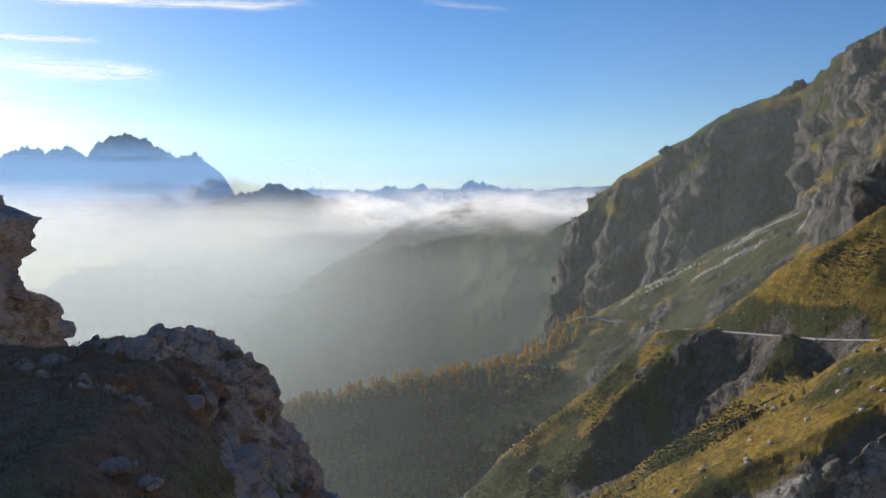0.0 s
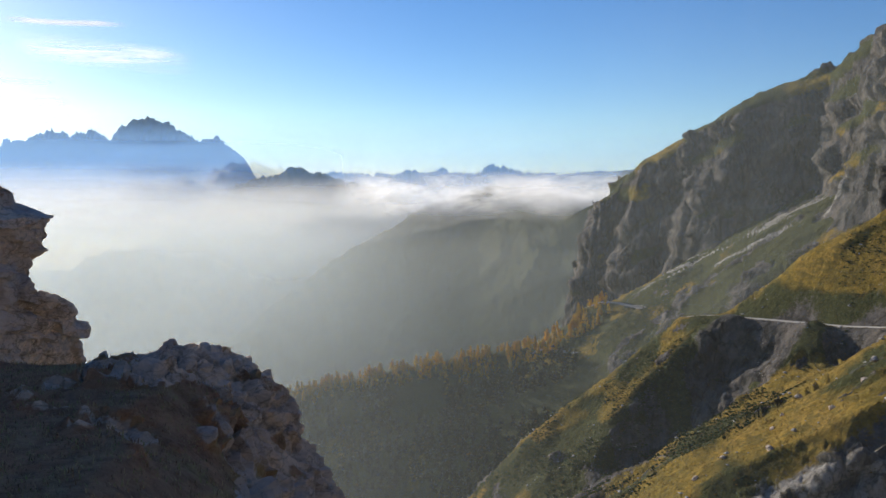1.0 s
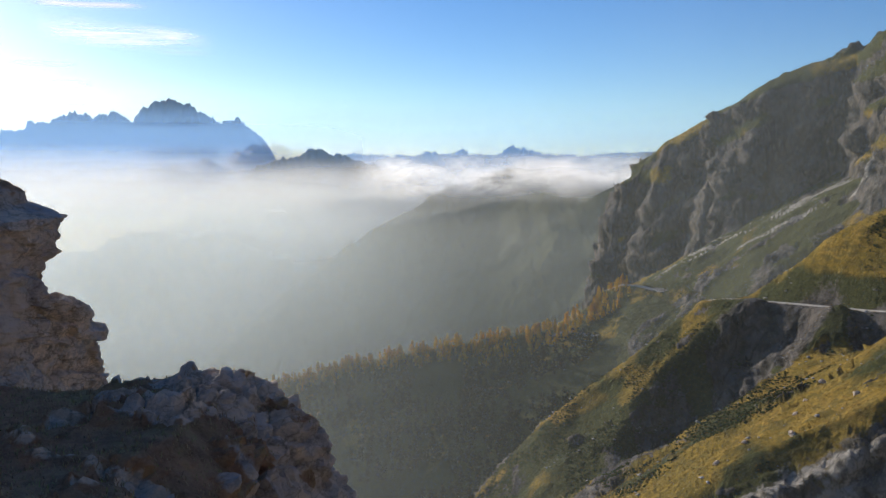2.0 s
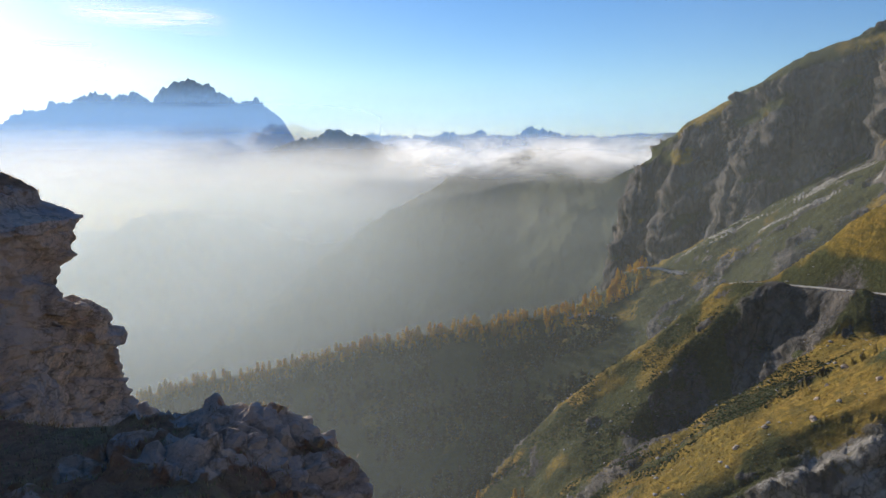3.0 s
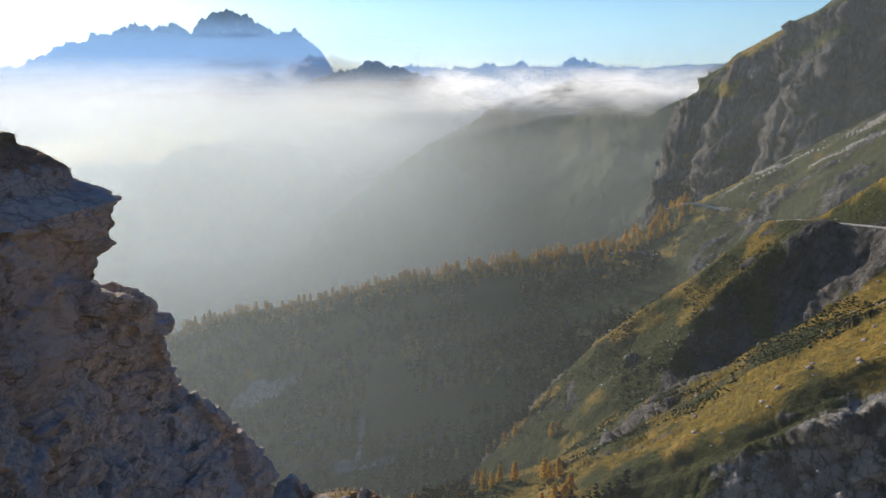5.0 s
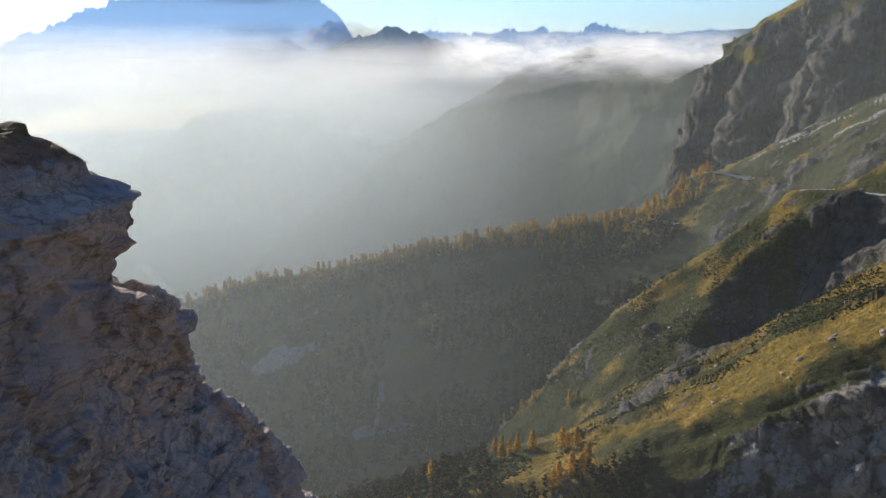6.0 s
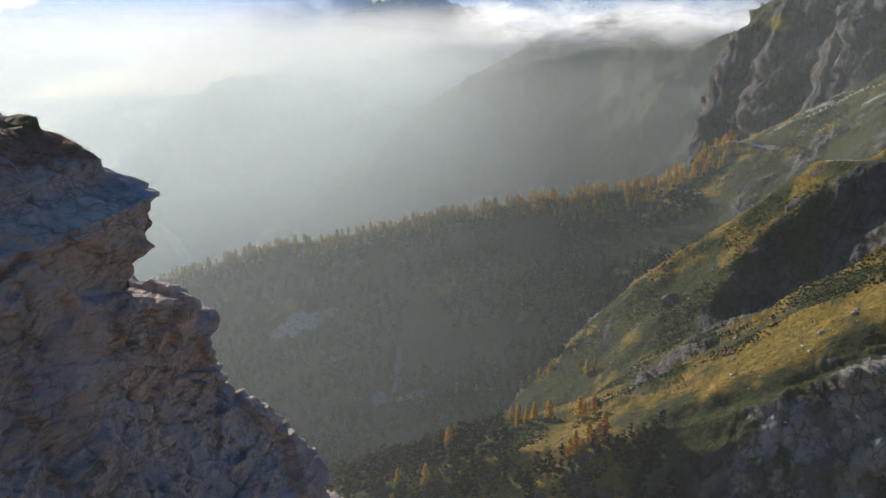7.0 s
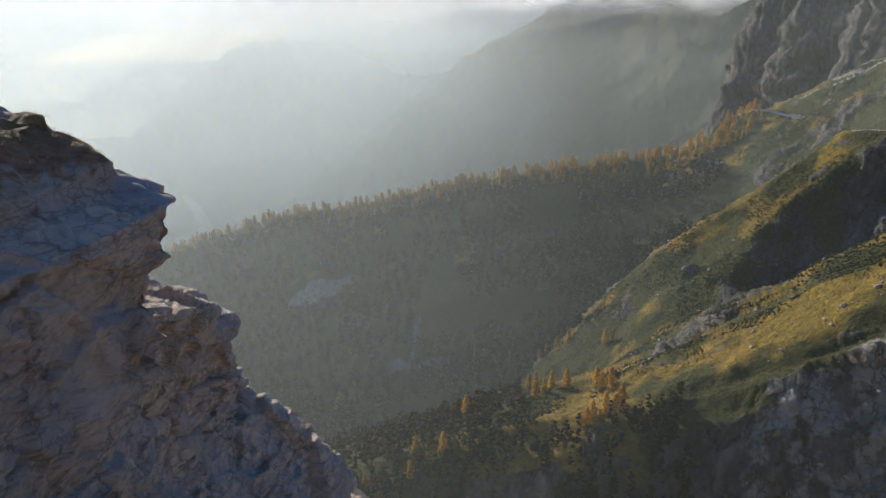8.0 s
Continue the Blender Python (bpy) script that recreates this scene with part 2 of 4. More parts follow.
# ---- meshes from arrays ----
def sheet(name, P, mat, attrs=None, closed=False, keep=None, smooth=True):
    """A mesh from a grid of points (rows, columns, 3), with float attributes on its points."""
    n, m = P.shape[:2]
    idx = np.arange(n * m).reshape(n, m)
    if closed:
        idx = np.concatenate([idx, idx[:, :1]], 1)
    q = np.stack([idx[:-1, :-1], idx[:-1, 1:], idx[1:, 1:], idx[1:, :-1]], -1)
    q = q[keep] if keep is not None else q.reshape(-1, 4)
    used, inv = np.unique(q, return_inverse=True)
    q = inv.reshape(-1, 4)
    me = bpy.data.meshes.new(name)
    me.vertices.add(len(used))
    me.vertices.foreach_set("co", P.reshape(-1, 3)[used].astype(np.float32).ravel())
    me.loops.add(q.size)
    me.loops.foreach_set("vertex_index", q.astype(np.int32).ravel())
    me.polygons.add(len(q))
    me.polygons.foreach_set("loop_start", np.arange(0, q.size, 4, dtype=np.int32))
    me.polygons.foreach_set("use_smooth", np.full(len(q), smooth))
    for key, v in (attrs or {}).items():
        a = me.attributes.new(key, "FLOAT", "POINT")
        a.data.foreach_set("value", v.reshape(-1)[used].astype(np.float32))
    me.update()
    me.validate()
    me.materials.append(mat)
    return new(name, me)


def normals_of(P):
    du = np.gradient(P, axis=1)
    dv = np.gradient(P, axis=0)
    n = np.cross(du, dv)
    return n / (np.linalg.norm(n, axis=-1, keepdims=True) + 1e-9)


# ---- the shape of the land ----
def line_near(X, Y, pts):
    best_d, best_z = np.full(X.shape, 1e9), np.zeros(X.shape)
    for (x0, y0, z0), (x1, y1, z1) in zip(pts[:-1], pts[1:]):
        ex, ey = x1 - x0, y1 - y0
        t = np.clip(((X - x0) * ex + (Y - y0) * ey) / (ex * ex + ey * ey), 0, 1)
        d = np.hypot(X - (x0 + t * ex), Y - (y0 + t * ey))
        near = d < best_d
        best_z = np.where(near, z0 + t * (z1 - z0), best_z)
        best_d = np.where(near, d, best_d)
    return best_d, best_z


def ridge(X, Y, pts, fall_l, fall_r, soft=6.0, profile=None, wobble=0.0):
    """Height of a ridge along a line of crest points; it falls off to the left and right of its way."""
    best = np.full(X.shape, -1e4)
    for (x0, y0, z0), (x1, y1, z1) in zip(pts[:-1], pts[1:]):
        ex, ey = x1 - x0, y1 - y0
        L2 = ex * ex + ey * ey
        t = np.clip(((X - x0) * ex + (Y - y0) * ey) / L2, 0, 1)
        dx, dy = X - (x0 + t * ex), Y - (y0 + t * ey)
        d = np.sqrt(dx * dx + dy * dy + soft * soft) - soft
        left = (ex * dy - ey * dx) > 0
        if profile:
            best = np.maximum(best, z0 + t * (z1 - z0) - np.interp(np.maximum(d + wobble, 0), *profile))
            continue
        best = np.maximum(best, z0 + t * (z1 - z0) - np.where(left, fall_l, fall_r) * d)
    return best


CREST_MOUNTAIN = [(204, 859, -40), (143, 800, -13), (162, 791, 7), (174, 763, 22), (212, 728, 49), (239, 685, 71), (292, 638, 94), (300, 570, 114), (335, 480, 150), (400, 300, 190)]
CLIFF = ([0, 14, 46, 70, 400], [0, 11, 138, 195, 1200])   # how far out, how far down
CREST_LARCH = [(330, 690, -20), (206, 700, -58), (132, 706, -104), (64, 693, -140), (-29, 693, -156), (-178, 684, -190), (-283, 674, -214), (-394, 664, -250), (-650, 630, -350)]
CREST_HILL = [(380, 1600, -100), (284, 1780, -55), (192, 1994, -26), (72, 2202, -18), (-124, 2098, -84), (-258, 1980, -164), (-373, 1849, -249), (-460, 1650, -330), (-560, 1450, -420)]
CREST_HILL_FAR = [(-250, 2900, -60), (-406, 2975, -10), (-520, 3000, 20), (-600, 3037, 26), (-635, 3037, 50), (-670, 3030, 28), (-784, 2898, -6), (-886, 2764, -120), (-954, 2527, -190), (-1050, 2250, -220), (-1150, 2000, -380)]
# unseen hillside beside the camera, raised against the low sun
CREST_OWN = [(-160, -400, 150), (-70, -60, 50), (-36, 6, 19), (-31, 20, 14)]
# unseen ridge behind the camera, added to bounce sunlight onto crag and ledge
CREST_BOUNCE = [(-420, -320, 230), (-160, -210, 150), (0, -150, 110), (160, -170, 130), (420, -60, 170)]
ACROSS_Y = [-400, 0, 120, 194, 236, 252, 272, 300, 345, 395, 440, 468, 495, 545, 640, 700, 900, 1200, 1700, 5000]
ACROSS_Z = [-90, -75, -64, -46, 20, 26, 22, 13, -10, -20, -6, 4, -16, -64, -30, -26, -80, -160, -260, -300]
ROAD_LINE = [(136, 480, -79), (143, 467, -76), (166, 436, -73), (189, 394, -69), (203, 364, -64), (222, 330, -58), (262, 296, -50)]
ROAD_LOW = [(60.0, 678.0), (71.0, 673.0), (80.0, 660.0), (88.0, 649.0), (94.0, 641.0)]
ROAD_FAR = [(112, 704, -109), (121, 690, -102), (132, 676, -101), (141, 664, -102), (148, 652, -103)]


def clearing(X, Y):
    """Pale bare patches in the forest: a landslip and a stream bed."""
    n = 0.5 * fbm(X / 14, Y / 14, 0.4, 3, 19)
    slip = np.hypot((X + 218) / 30, (Y - 594) / 16) + 1.6 * n
    stream = np.minimum(line_near(X, Y, [(-131, 566, 0), (-127, 529, 0)])[0] / 4, line_near(X, Y, [(-140, 527, 0), (-122, 524, 0), (-100, 529, 0)])[0] / 7) + n
    return np.maximum(1 - sstep(0.5, 1.0, slip), 1 - sstep(0.4, 1.0, stream))


def land(X, Y, fine=True):
    """Height of the land, and which form it belongs to."""
    wx = 14 * fbm(X / 90, Y / 90, 0.3, 3, 3)
    wy = 14 * fbm(X / 90, Y / 90, 7.3, 3, 4)
    Yb = Y + 0.45 * np.maximum(0, X - 110) * sstep(330, 430, Y) + wy * 0.6
    beyond = sstep(335, 425, Y)
    side = -170 - 10 * beyond + (0.64 + 0.11 * beyond) * X + np.interp(Yb, ACROSS_Y, ACROSS_Z)
    side = side + (0.2 - 0.75 * beyond) * np.maximum(0, 35 - X)
    side = side - 7 * sstep(140, 185, X) * sstep(290, 320, Y) * sstep(392, 362, Y)
    bowl = np.hypot((X - 122 - 0.5 * (Y - 410)) / 62, (Y - 410) / 36) + 0.22 * fbm(X / 30, Y / 30, 5.5, 4, 15)
    side = side - 21 * (1 - sstep(0.3, 1.0, bowl)) * sstep(1.1, 0.9, bowl)
    chute = np.hypot((X - 186) / 16, (Y - 380) / 22) + 0.3 * fbm(X / 12, Y / 12, 5.5, 3, 16)
    side = side - 9 * (1 - sstep(0.3, 1.0, chute))
    floor = -300 - 170 * sstep(560, 1000, Y) + 4 * fbm(X / 200, Y / 200, 2.1, 3, 9)
    Xw, Yw = X + wx, Y + wy
    buttress = (24 * fbm(X / 85, Y / 85, 3.3, 3, 13, 0.45, True) + 7 * fbm(X / 28, Y / 28, 3.3, 3, 14)) * sstep(0, 30, line_near(X, Y, CREST_MOUNTAIN)[0])
    forms = [
        np.maximum(side, floor),
        ridge(Xw, Yw, CREST_LARCH, 0.62, 0.8, 8),
        ridge(X, Y, CREST_MOUNTAIN, 0, 0, 3, CLIFF, buttress),
        ridge(Xw, Yw, CREST_HILL, 0.75, 0.8, 15),
        ridge(Xw, Yw, CREST_HILL_FAR, 0.7, 0.8, 20),
        ridge(X, Y, CREST_OWN, 1.3, 1.3, 2),
        ridge(X, Y, CREST_BOUNCE, 1.0, 1.0, 5),
    ]
    if fine:
        rib = fbm(X / 70 + 0.3 * wy / 14, Y / 15 + 0.012 * X, 6.1, 4, 25, 0.5, True)
        forms[0] = forms[0] + 2.6 * rib * sstep(-130, -20, X) * sstep(150, 230, np.hypot(X, Y))
    forms[0] = np.where(X > 420, np.minimum(forms[0], 125 - 0.3 * (X - 420)), forms[0])
    F = np.stack(forms)
    which = F.argmax(0)
    H = F.max(0)
    margin = forms[2] - np.maximum(np.maximum(forms[0], forms[1]), forms[3])
    if fine:
        far = sstep(60, 200, np.hypot(X, Y))
        H = H + far * (4.0 * fbm(X / 45, Y / 45, 1.1, 5, 21) + 0.7 * fbm(X / 9, Y / 9, 4.0, 3, 33))
        H = H + (which >= 3) * (which < 5) * 14 * fbm(X / 120, Y / 120, 2.2, 4, 41, ridged=True)
        H = H + np.where(which == 4, 16, np.where(which == 3, 7, 0)) * fbm(X / 38, Y / 38, 3.2, 4, 43, 0.55, True)
        for pts in (ROAD_LINE, ROAD_FAR):
            d, z = line_near(X, Y, pts)
            H = H + (z - H) * (1 - sstep(3.0, 20.0, d))
    return H, which, margin


CX, CY = -1.0, 6.0
az = np.radians(np.concatenate([np.arange(-48, 38, 0.095), np.arange(38, 312, 2.5)]))
rr = np.exp(np.linspace(math.log(7.0), math.log(4700.0), 1500))
A, R = np.meshgrid(az, rr)
H0, _, _ = land(CX + R * np.sin(A), CY + R * np.cos(A), fine=False)
elev = np.arctan2(H0 - 3.0, R)
step = np.sqrt(np.gradient(elev, axis=0) ** 2 + (0.09 * np.gradient(np.log(R), axis=0)) ** 2)
n_in = int(np.sum(az < radians(38)))
for _ in range(3):
    tot = np.cumsum(np.pad(step[:, :n_in], ((0, 0), (31, 30)), mode="edge"), 1)
    step[:, :n_in] = np.concatenate([tot[:, 60:61], tot[:, 61:] - tot[:, :-61]], 1)[:, :n_in] / 61
arc = np.cumsum(step, 0)
arc = (arc - arc[0]) / (arc[-1] - arc[0])
ROWS = 760
RG = np.stack([np.interp(np.linspace(0, 1, ROWS), arc[:, k], rr) for k in range(len(az))], 1)
AG = np.broadcast_to(az, RG.shape)
GX, GY = CX + RG * np.sin(AG), CY + RG * np.cos(AG)
GZ, WHICH, MARGIN = land(GX, GY)
G = np.stack([GX, GY, GZ], -1)
NG = normals_of(G)
NG *= np.sign(NG[..., 2:3] + 1e-9)
NS = normals_of(np.stack([GX, GY, land(GX, GY, False)[0]], -1))
tilt = np.hypot(NS[..., 0], NS[..., 1]) / np.maximum(np.abs(NS[..., 2]), 0.05)
patchy = fbm(GX / 30, GY / 30, GZ / 30, 5, 51)
rocky = sstep(1.35, 1.75, tilt + 0.6 * patchy)
bowl_g = np.hypot((GX - 122 - 0.5 * (GY - 410)) / 62, (GY - 410) / 36)
rib = fbm(GX / 9, GY / 30, GZ / 40, 4, 53)
rocky = np.where((WHICH == 0) & (bowl_g < 1.15), 0.85 * sstep(1.15, 0.8, bowl_g) * sstep(-0.35, 0.2, rib + 0.014 * (GX - 118)), rocky)
rocky = np.maximum(rocky, 0.75 * (1 - sstep(0.5, 1.1, np.hypot((GX - 188) / 20, (GY - 380) / 24) + 0.4 * patchy)))
wall_near = (WHICH == 0) * sstep(246, 230, GY + 10 * patchy) * sstep(34, 52, GX + 8 * patchy)
rocky = np.maximum(rocky, wall_near * (0.9 + 0.9 * patchy))
band = fbm(GX / 40, GY / 60, (GZ - 0.45 * GX) / 13, 5, 57)
crest_d, crest_z = line_near(GX, GY, CREST_MOUNTAIN)
below = crest_z - GZ + 16 * fbm(GX / 60, GY / 60, GZ / 60, 4, 58)
ribbon = 1.1 * np.exp(-((below - 4) / 11) ** 2)
for depth, wide, seed in ((34, 9, 52), (64, 8, 54), (98, 10, 56)):
    ribbon = ribbon + np.exp(-((below - depth) / wide) ** 2) * sstep(-0.15, 0.25, fbm(GX / 70, GY / 70, GZ / 40, 3, seed))
rocky = np.where(WHICH == 2, np.clip(1.05 - 0.85 * ribbon - 0.4 * sstep(0.3, 0.6, band), 0, 1), rocky)
ravine = GY + 0.45 * np.maximum(0, GX - 110) + 10 * patchy
rocky = np.maximum(rocky, (WHICH == 0) * sstep(495, 515, ravine) * sstep(640, 585, ravine) * sstep(40, 90, GX) * (0.62 + 0.8 * fbm(GX / 14, GY / 22, GZ / 14, 4, 59)))
rocky = np.where((WHICH == 1), rocky * 0.35, rocky)
outcrop = fbm(GX / 26, GY / 8 + 0.02 * GX, GZ / 20, 4, 55)
rocky = np.maximum(rocky, (WHICH == 0) * sstep(0.3, 0.5, outcrop) * 0.62 * (GX > 0) * (GY < 560))
rocky = np.maximum(rocky, (WHICH == 0) * sstep(0.05, 0.32, outcrop) * 0.72 * sstep(480, 540, GY) * (GX > 60))
wooded = (WHICH == 3) | (WHICH == 4)
rocky = np.where(wooded, 0.1 + 0.2 * patchy, rocky)
flank = line_near(GX, GY, [(98, 424, 0), (66, 384, 0), (38, 342, 0)])[0]
rocky = np.maximum(rocky, (WHICH == 0) * np.exp(-(flank / 15) ** 2) * (0.75 + 1.3 * fbm(GX / 11, GY / 16, GZ / 20, 4, 60)))
crag_amp = sstep(0.0, 1.0, rocky) * ~wooded * sstep(80, 200, RG) * np.where(WHICH == 2, sstep(0, 22, MARGIN), sstep(0, 22, -MARGIN))
band2 = fbm((GX + 0.4 * GY) / 34, (GZ - 0.55 * GX) / 17, GY / 50, 5, 61, 0.5, True)
push = crag_amp * (np.where(WHICH == 2, 6.0, 1.3) * band2 + np.where(WHICH == 2, 1.6, 0.8) * fbm(GX / 9, GY / 9, GZ / 9, 4, 67))
# unseen slopes around the camera, turned to pale stone as a light reflector
bounce_slopes = (WHICH >= 5)
rocky = np.where(bounce_slopes, 1.0, rocky)
sel = (WHICH == 2) | ((crag_amp > 0.2) & (RG < 800))
wx1, wy1, wz1 = GX[sel], GY[sel], GZ[sel]
warp = 5 * fbm(wx1 / 40, wy1 / 40, wz1 / 40, 3, 91)
big = np.where(WHICH[sel] == 2, 1.15, 0.6)
f1, c1 = facets(wx1 + warp, wy1 - warp, (wz1 - 0.5 * wx1) * 1.4 + warp, 1 / 34.0, 93, 0.9)
f2, c2 = facets(wx1 - warp, wy1, wz1 - 0.4 * wx1 + warp, 1 / 12.0, 97, 0.9)
chisel = np.zeros(GX.shape)
f3, c3 = facets(wx1, wy1, wz1 + 0.3 * warp, 1 / 5.0, 99, 0.9)
chisel[sel] = big * (0.22 * f1 - 1.6 * (1 - sstep(0, 0.08, c1)) + 0.42 * f2 - 0.7 * (1 - sstep(0, 0.1, c2)) + 0.45 * f3)
fluted = fbm(GX / 6, GY / 6, GZ / 30, 4, 63, 0.55, True)
push = push * 0.8 + (chisel + 2.2 * fluted * (WHICH == 2)) * crag_amp
push = push * sstep(4, 26, line_near(GX, GY, ROAD_LINE)[0])
G = G + NG * push[..., None]
shrub = 0.27 + 0.95 * fbm(GX / 34, GY / 34, GZ / 34, 5, 71) + 0.3 * sstep(-90, -190, GZ) + 0.3 * (WHICH == 1) + 0.6 * sstep(470, 540, GY) * (WHICH == 0)
shrub = shrub + 0.45 * (WHICH == 2)
shrub = np.where(wooded, 1.0, shrub + 0.5 * sstep(1.1, 0.8, bowl_g) * (WHICH == 0))
river = line_near(GX, GY, [(-880, 1560, 0), (-830, 1500, 0), (-780, 1430, 0), (-736, 1370, 0), (-735, 1310, 0)])[0] + 8 * patchy
run = line_near(GX, GY, [(150, 690, 0), (262, 596, 0)])[0] + 4 * fbm(GX / 20, GY / 20, 0, 3, 83)
run_b = line_near(GX, GY, [(196, 622, 0), (262, 566, 0)])[0] + 4 * fbm(GX / 20, GY / 20, 3, 3, 84)
across, along = 0.643 * GX + 0.766 * GY, 0.766 * GX - 0.643 * GY
stripe = fbm(across / 3.2, along / 40, GZ / 60, 4, 81, 0.6)
scree = (0.5 + 1.3 * stripe) * (np.exp(-(run / 9.0) ** 2) + 0.8 * np.exp(-(run_b / 7.0) ** 2))
scree = np.maximum(scree, 0.6 * clearing(GX, GY))
# near wall takes the pale stone colour to brighten its shaded face
scree = np.maximum(scree, wall_near * (0.55 + 0.6 * fbm(GX / 5, GY / 5, GZ / 9, 5, 85)))
scree = np.maximum(scree, 0.9 * (1 - sstep(6, 16, river)))
cut = line_near(GX, GY, ROAD_FAR)[0] + 4 * patchy
scree = np.maximum(scree, 0.65 * (1 - sstep(3, 10, cut)))
scree = np.where(bounce_slopes, 0.75 + 0.4 * patchy, scree)
masks = {"rock": rocky, "shrub": shrub, "scree": scree}
WQ = WHICH[:-1, :-1]
wrap = np.concatenate([WQ, WHICH[:-1, -1:]], 1)
ground = sheet("ground", G, SLOPE, masks, True, (wrap != 2) & (wrap != 3) & (wrap != 4))
tagged(ground, "alpine slopes of golden autumn grass, dwarf pine and grey rock", "ground", kind="structure")
mountain = sheet("mountain", G, SLOPE, masks, True, wrap == 2)
tagged(mountain, "steep grey limestone mountain with grassy ledges and cliffs", "mountain")
hill = sheet("forested_hill", G, SLOPE, masks, True, wrap == 3)
tagged(hill, "dark forested hill rising out of the valley mist", "hill")
hill = sheet("forested_hill", G, SLOPE, masks, True, wrap == 4)
tagged(hill, "hazy distant hill with a small rounded top above the mist", "hill")


# ---- far ranges ----
def range_mesh(name, crest, depth, rough, seed, label):
    crest = [tuple(c * max(1, 4050 / p[1]) for c in p) for p in crest]
    xs = np.array([p[0] for p in crest], float)
    n = 1000
    u = np.linspace(0, 1, n)
    s = np.concatenate([[0], np.cumsum(np.hypot(np.diff(xs), np.diff([p[1] for p in crest])))])
    X, Y, Z = (np.interp(u * s[-1], s, [p[k] for p in crest]) for k in range(3))
    env = np.minimum(1, np.minimum(u, 1 - u) * 8)
    Z = Z + env * rough * (fbm(X / 75, Y / 400, 0.5, 6, seed, 0.62) + 0.7 * fbm(X / 26, Y / 400, 2.5, 4, seed + 3, 0.55, True) - 0.2)
    v = np.linspace(0, 1, 60)[:, None]
    drop = v ** 0.9 * depth
    out = drop * 0.55
    PX = X[None] + 0 * v
    PY = Y[None] - out
    PZ = Z[None] - drop
    gul = 0.16 * depth * v * fbm(PX / 150, PY / 300, PZ / 400, 5, seed + 5, 0.55, True)
    P = np.stack([PX, PY - gul, PZ], -1)
    back = P[:1] + np.array([0, depth * 0.7, -depth])
    ob = sheet(name, np.concatenate([back, P]), FAR_ROCK)
    return tagged(ob, label, "mountain", "distant mountains")


range_mesh("distant_mountain", [(-3300, 3300, -260), (-2800, 3400, -90), (-2500, 3500, 20), (-2200, 3650, 150), (-2073, 3764, 205), (-1978, 3812, 245), (-1900, 3850, 215), (-1815, 3893, 243), (-1760, 3950, 205), (-1720, 4020, 255), (-1690, 4100, 310), (-1632, 4184, 322), (-1540, 4200, 305), (-1470, 4230, 245), (-1400, 4260, 215), (-1325, 4296, 240), (-1280, 4290, 200), (-1200, 4230, 150), (-1140, 4180, 110), (-1085, 4150, 30), (-1040, 4140, -60)], 420, 31, 101, "large blue jagged massif standing above the mist")
range_mesh("distant_mountain", [(-1000, 4580, 20), (-700, 4600, 45), (-500, 4600, 38), (-380, 4592, 42), (-303, 4592, 66), (-230, 4600, 40), (-160, 4600, 50), (-109, 4601, 72), (-60, 4600, 40), (60, 4560, 45)], 240, 28, 111, "low hazy blue peaks on the horizon")
range_mesh("distant_mountain", [(20, 4500, 5), (90, 4500, 50), (130, 4499, 80), (157, 4499, 92), (240, 4490, 70), (300, 4487, 66), (368, 4487, 40), (420, 4480, 45), (520, 4470, 10)], 240, 32, 113, "dark blue jagged peak behind the cloud bank")
range_mesh("distant_mountain", [(250, 4650, 30), (450, 4650, 48), (620, 4640, 42), (800, 4640, 55), (1000, 4600, 40), (1500, 4500, 60)], 240, 15, 117, "pale blue range on the horizon")


# ---- mist in the valley, layer behind layer in wide arcs ----
def vapour(name, r, a0, a1, z0, z1, density, mat, seed, label, na=150, nz=50, waves=25.0, group="", cat="mist"):
    U, V = np.meshgrid(np.linspace(0, 1, na), np.linspace(0, 1, nz))
    a = np.radians(a0 + U * (a1 - a0))
    Z = z0 + V * (z1 - z0)
    Rr = r + min(waves, 0.008 * r) * fbm(np.degrees(a) / 8, Z / 200, 0.5, 4, seed)
    X, Y = Rr * np.sin(a), Rr * np.cos(a)
    ob = sheet(name, np.stack([X, Y, Z], -1), mat, {"dense": density(np.degrees(a), X, Y, Z, U, V)})
    return tagged(ob, label, cat, group, "stuff")


def mist_density(thick, top, fade, left0, left1, low):
    """Thicker towards the sunny side (left of left0) and thinner towards left1; ends softly at the height top."""
    def f(a, X, Y, Z, U, V):
        side = low + (1 - low) * (1 - sstep(left0, left1, a))
        crown = 1 - sstep(top - fade, top, Z + 10 * fbm(X / 160, Y / 160, Z / 60, 4, 5))
        ends = sstep(0, 0.08, U) * sstep(0, 0.04, 1 - U)
        low_thin = 0.4 + 0.6 * sstep(-330, -30, Z)
        return thick * side * crown * ends * low_thin
    return f


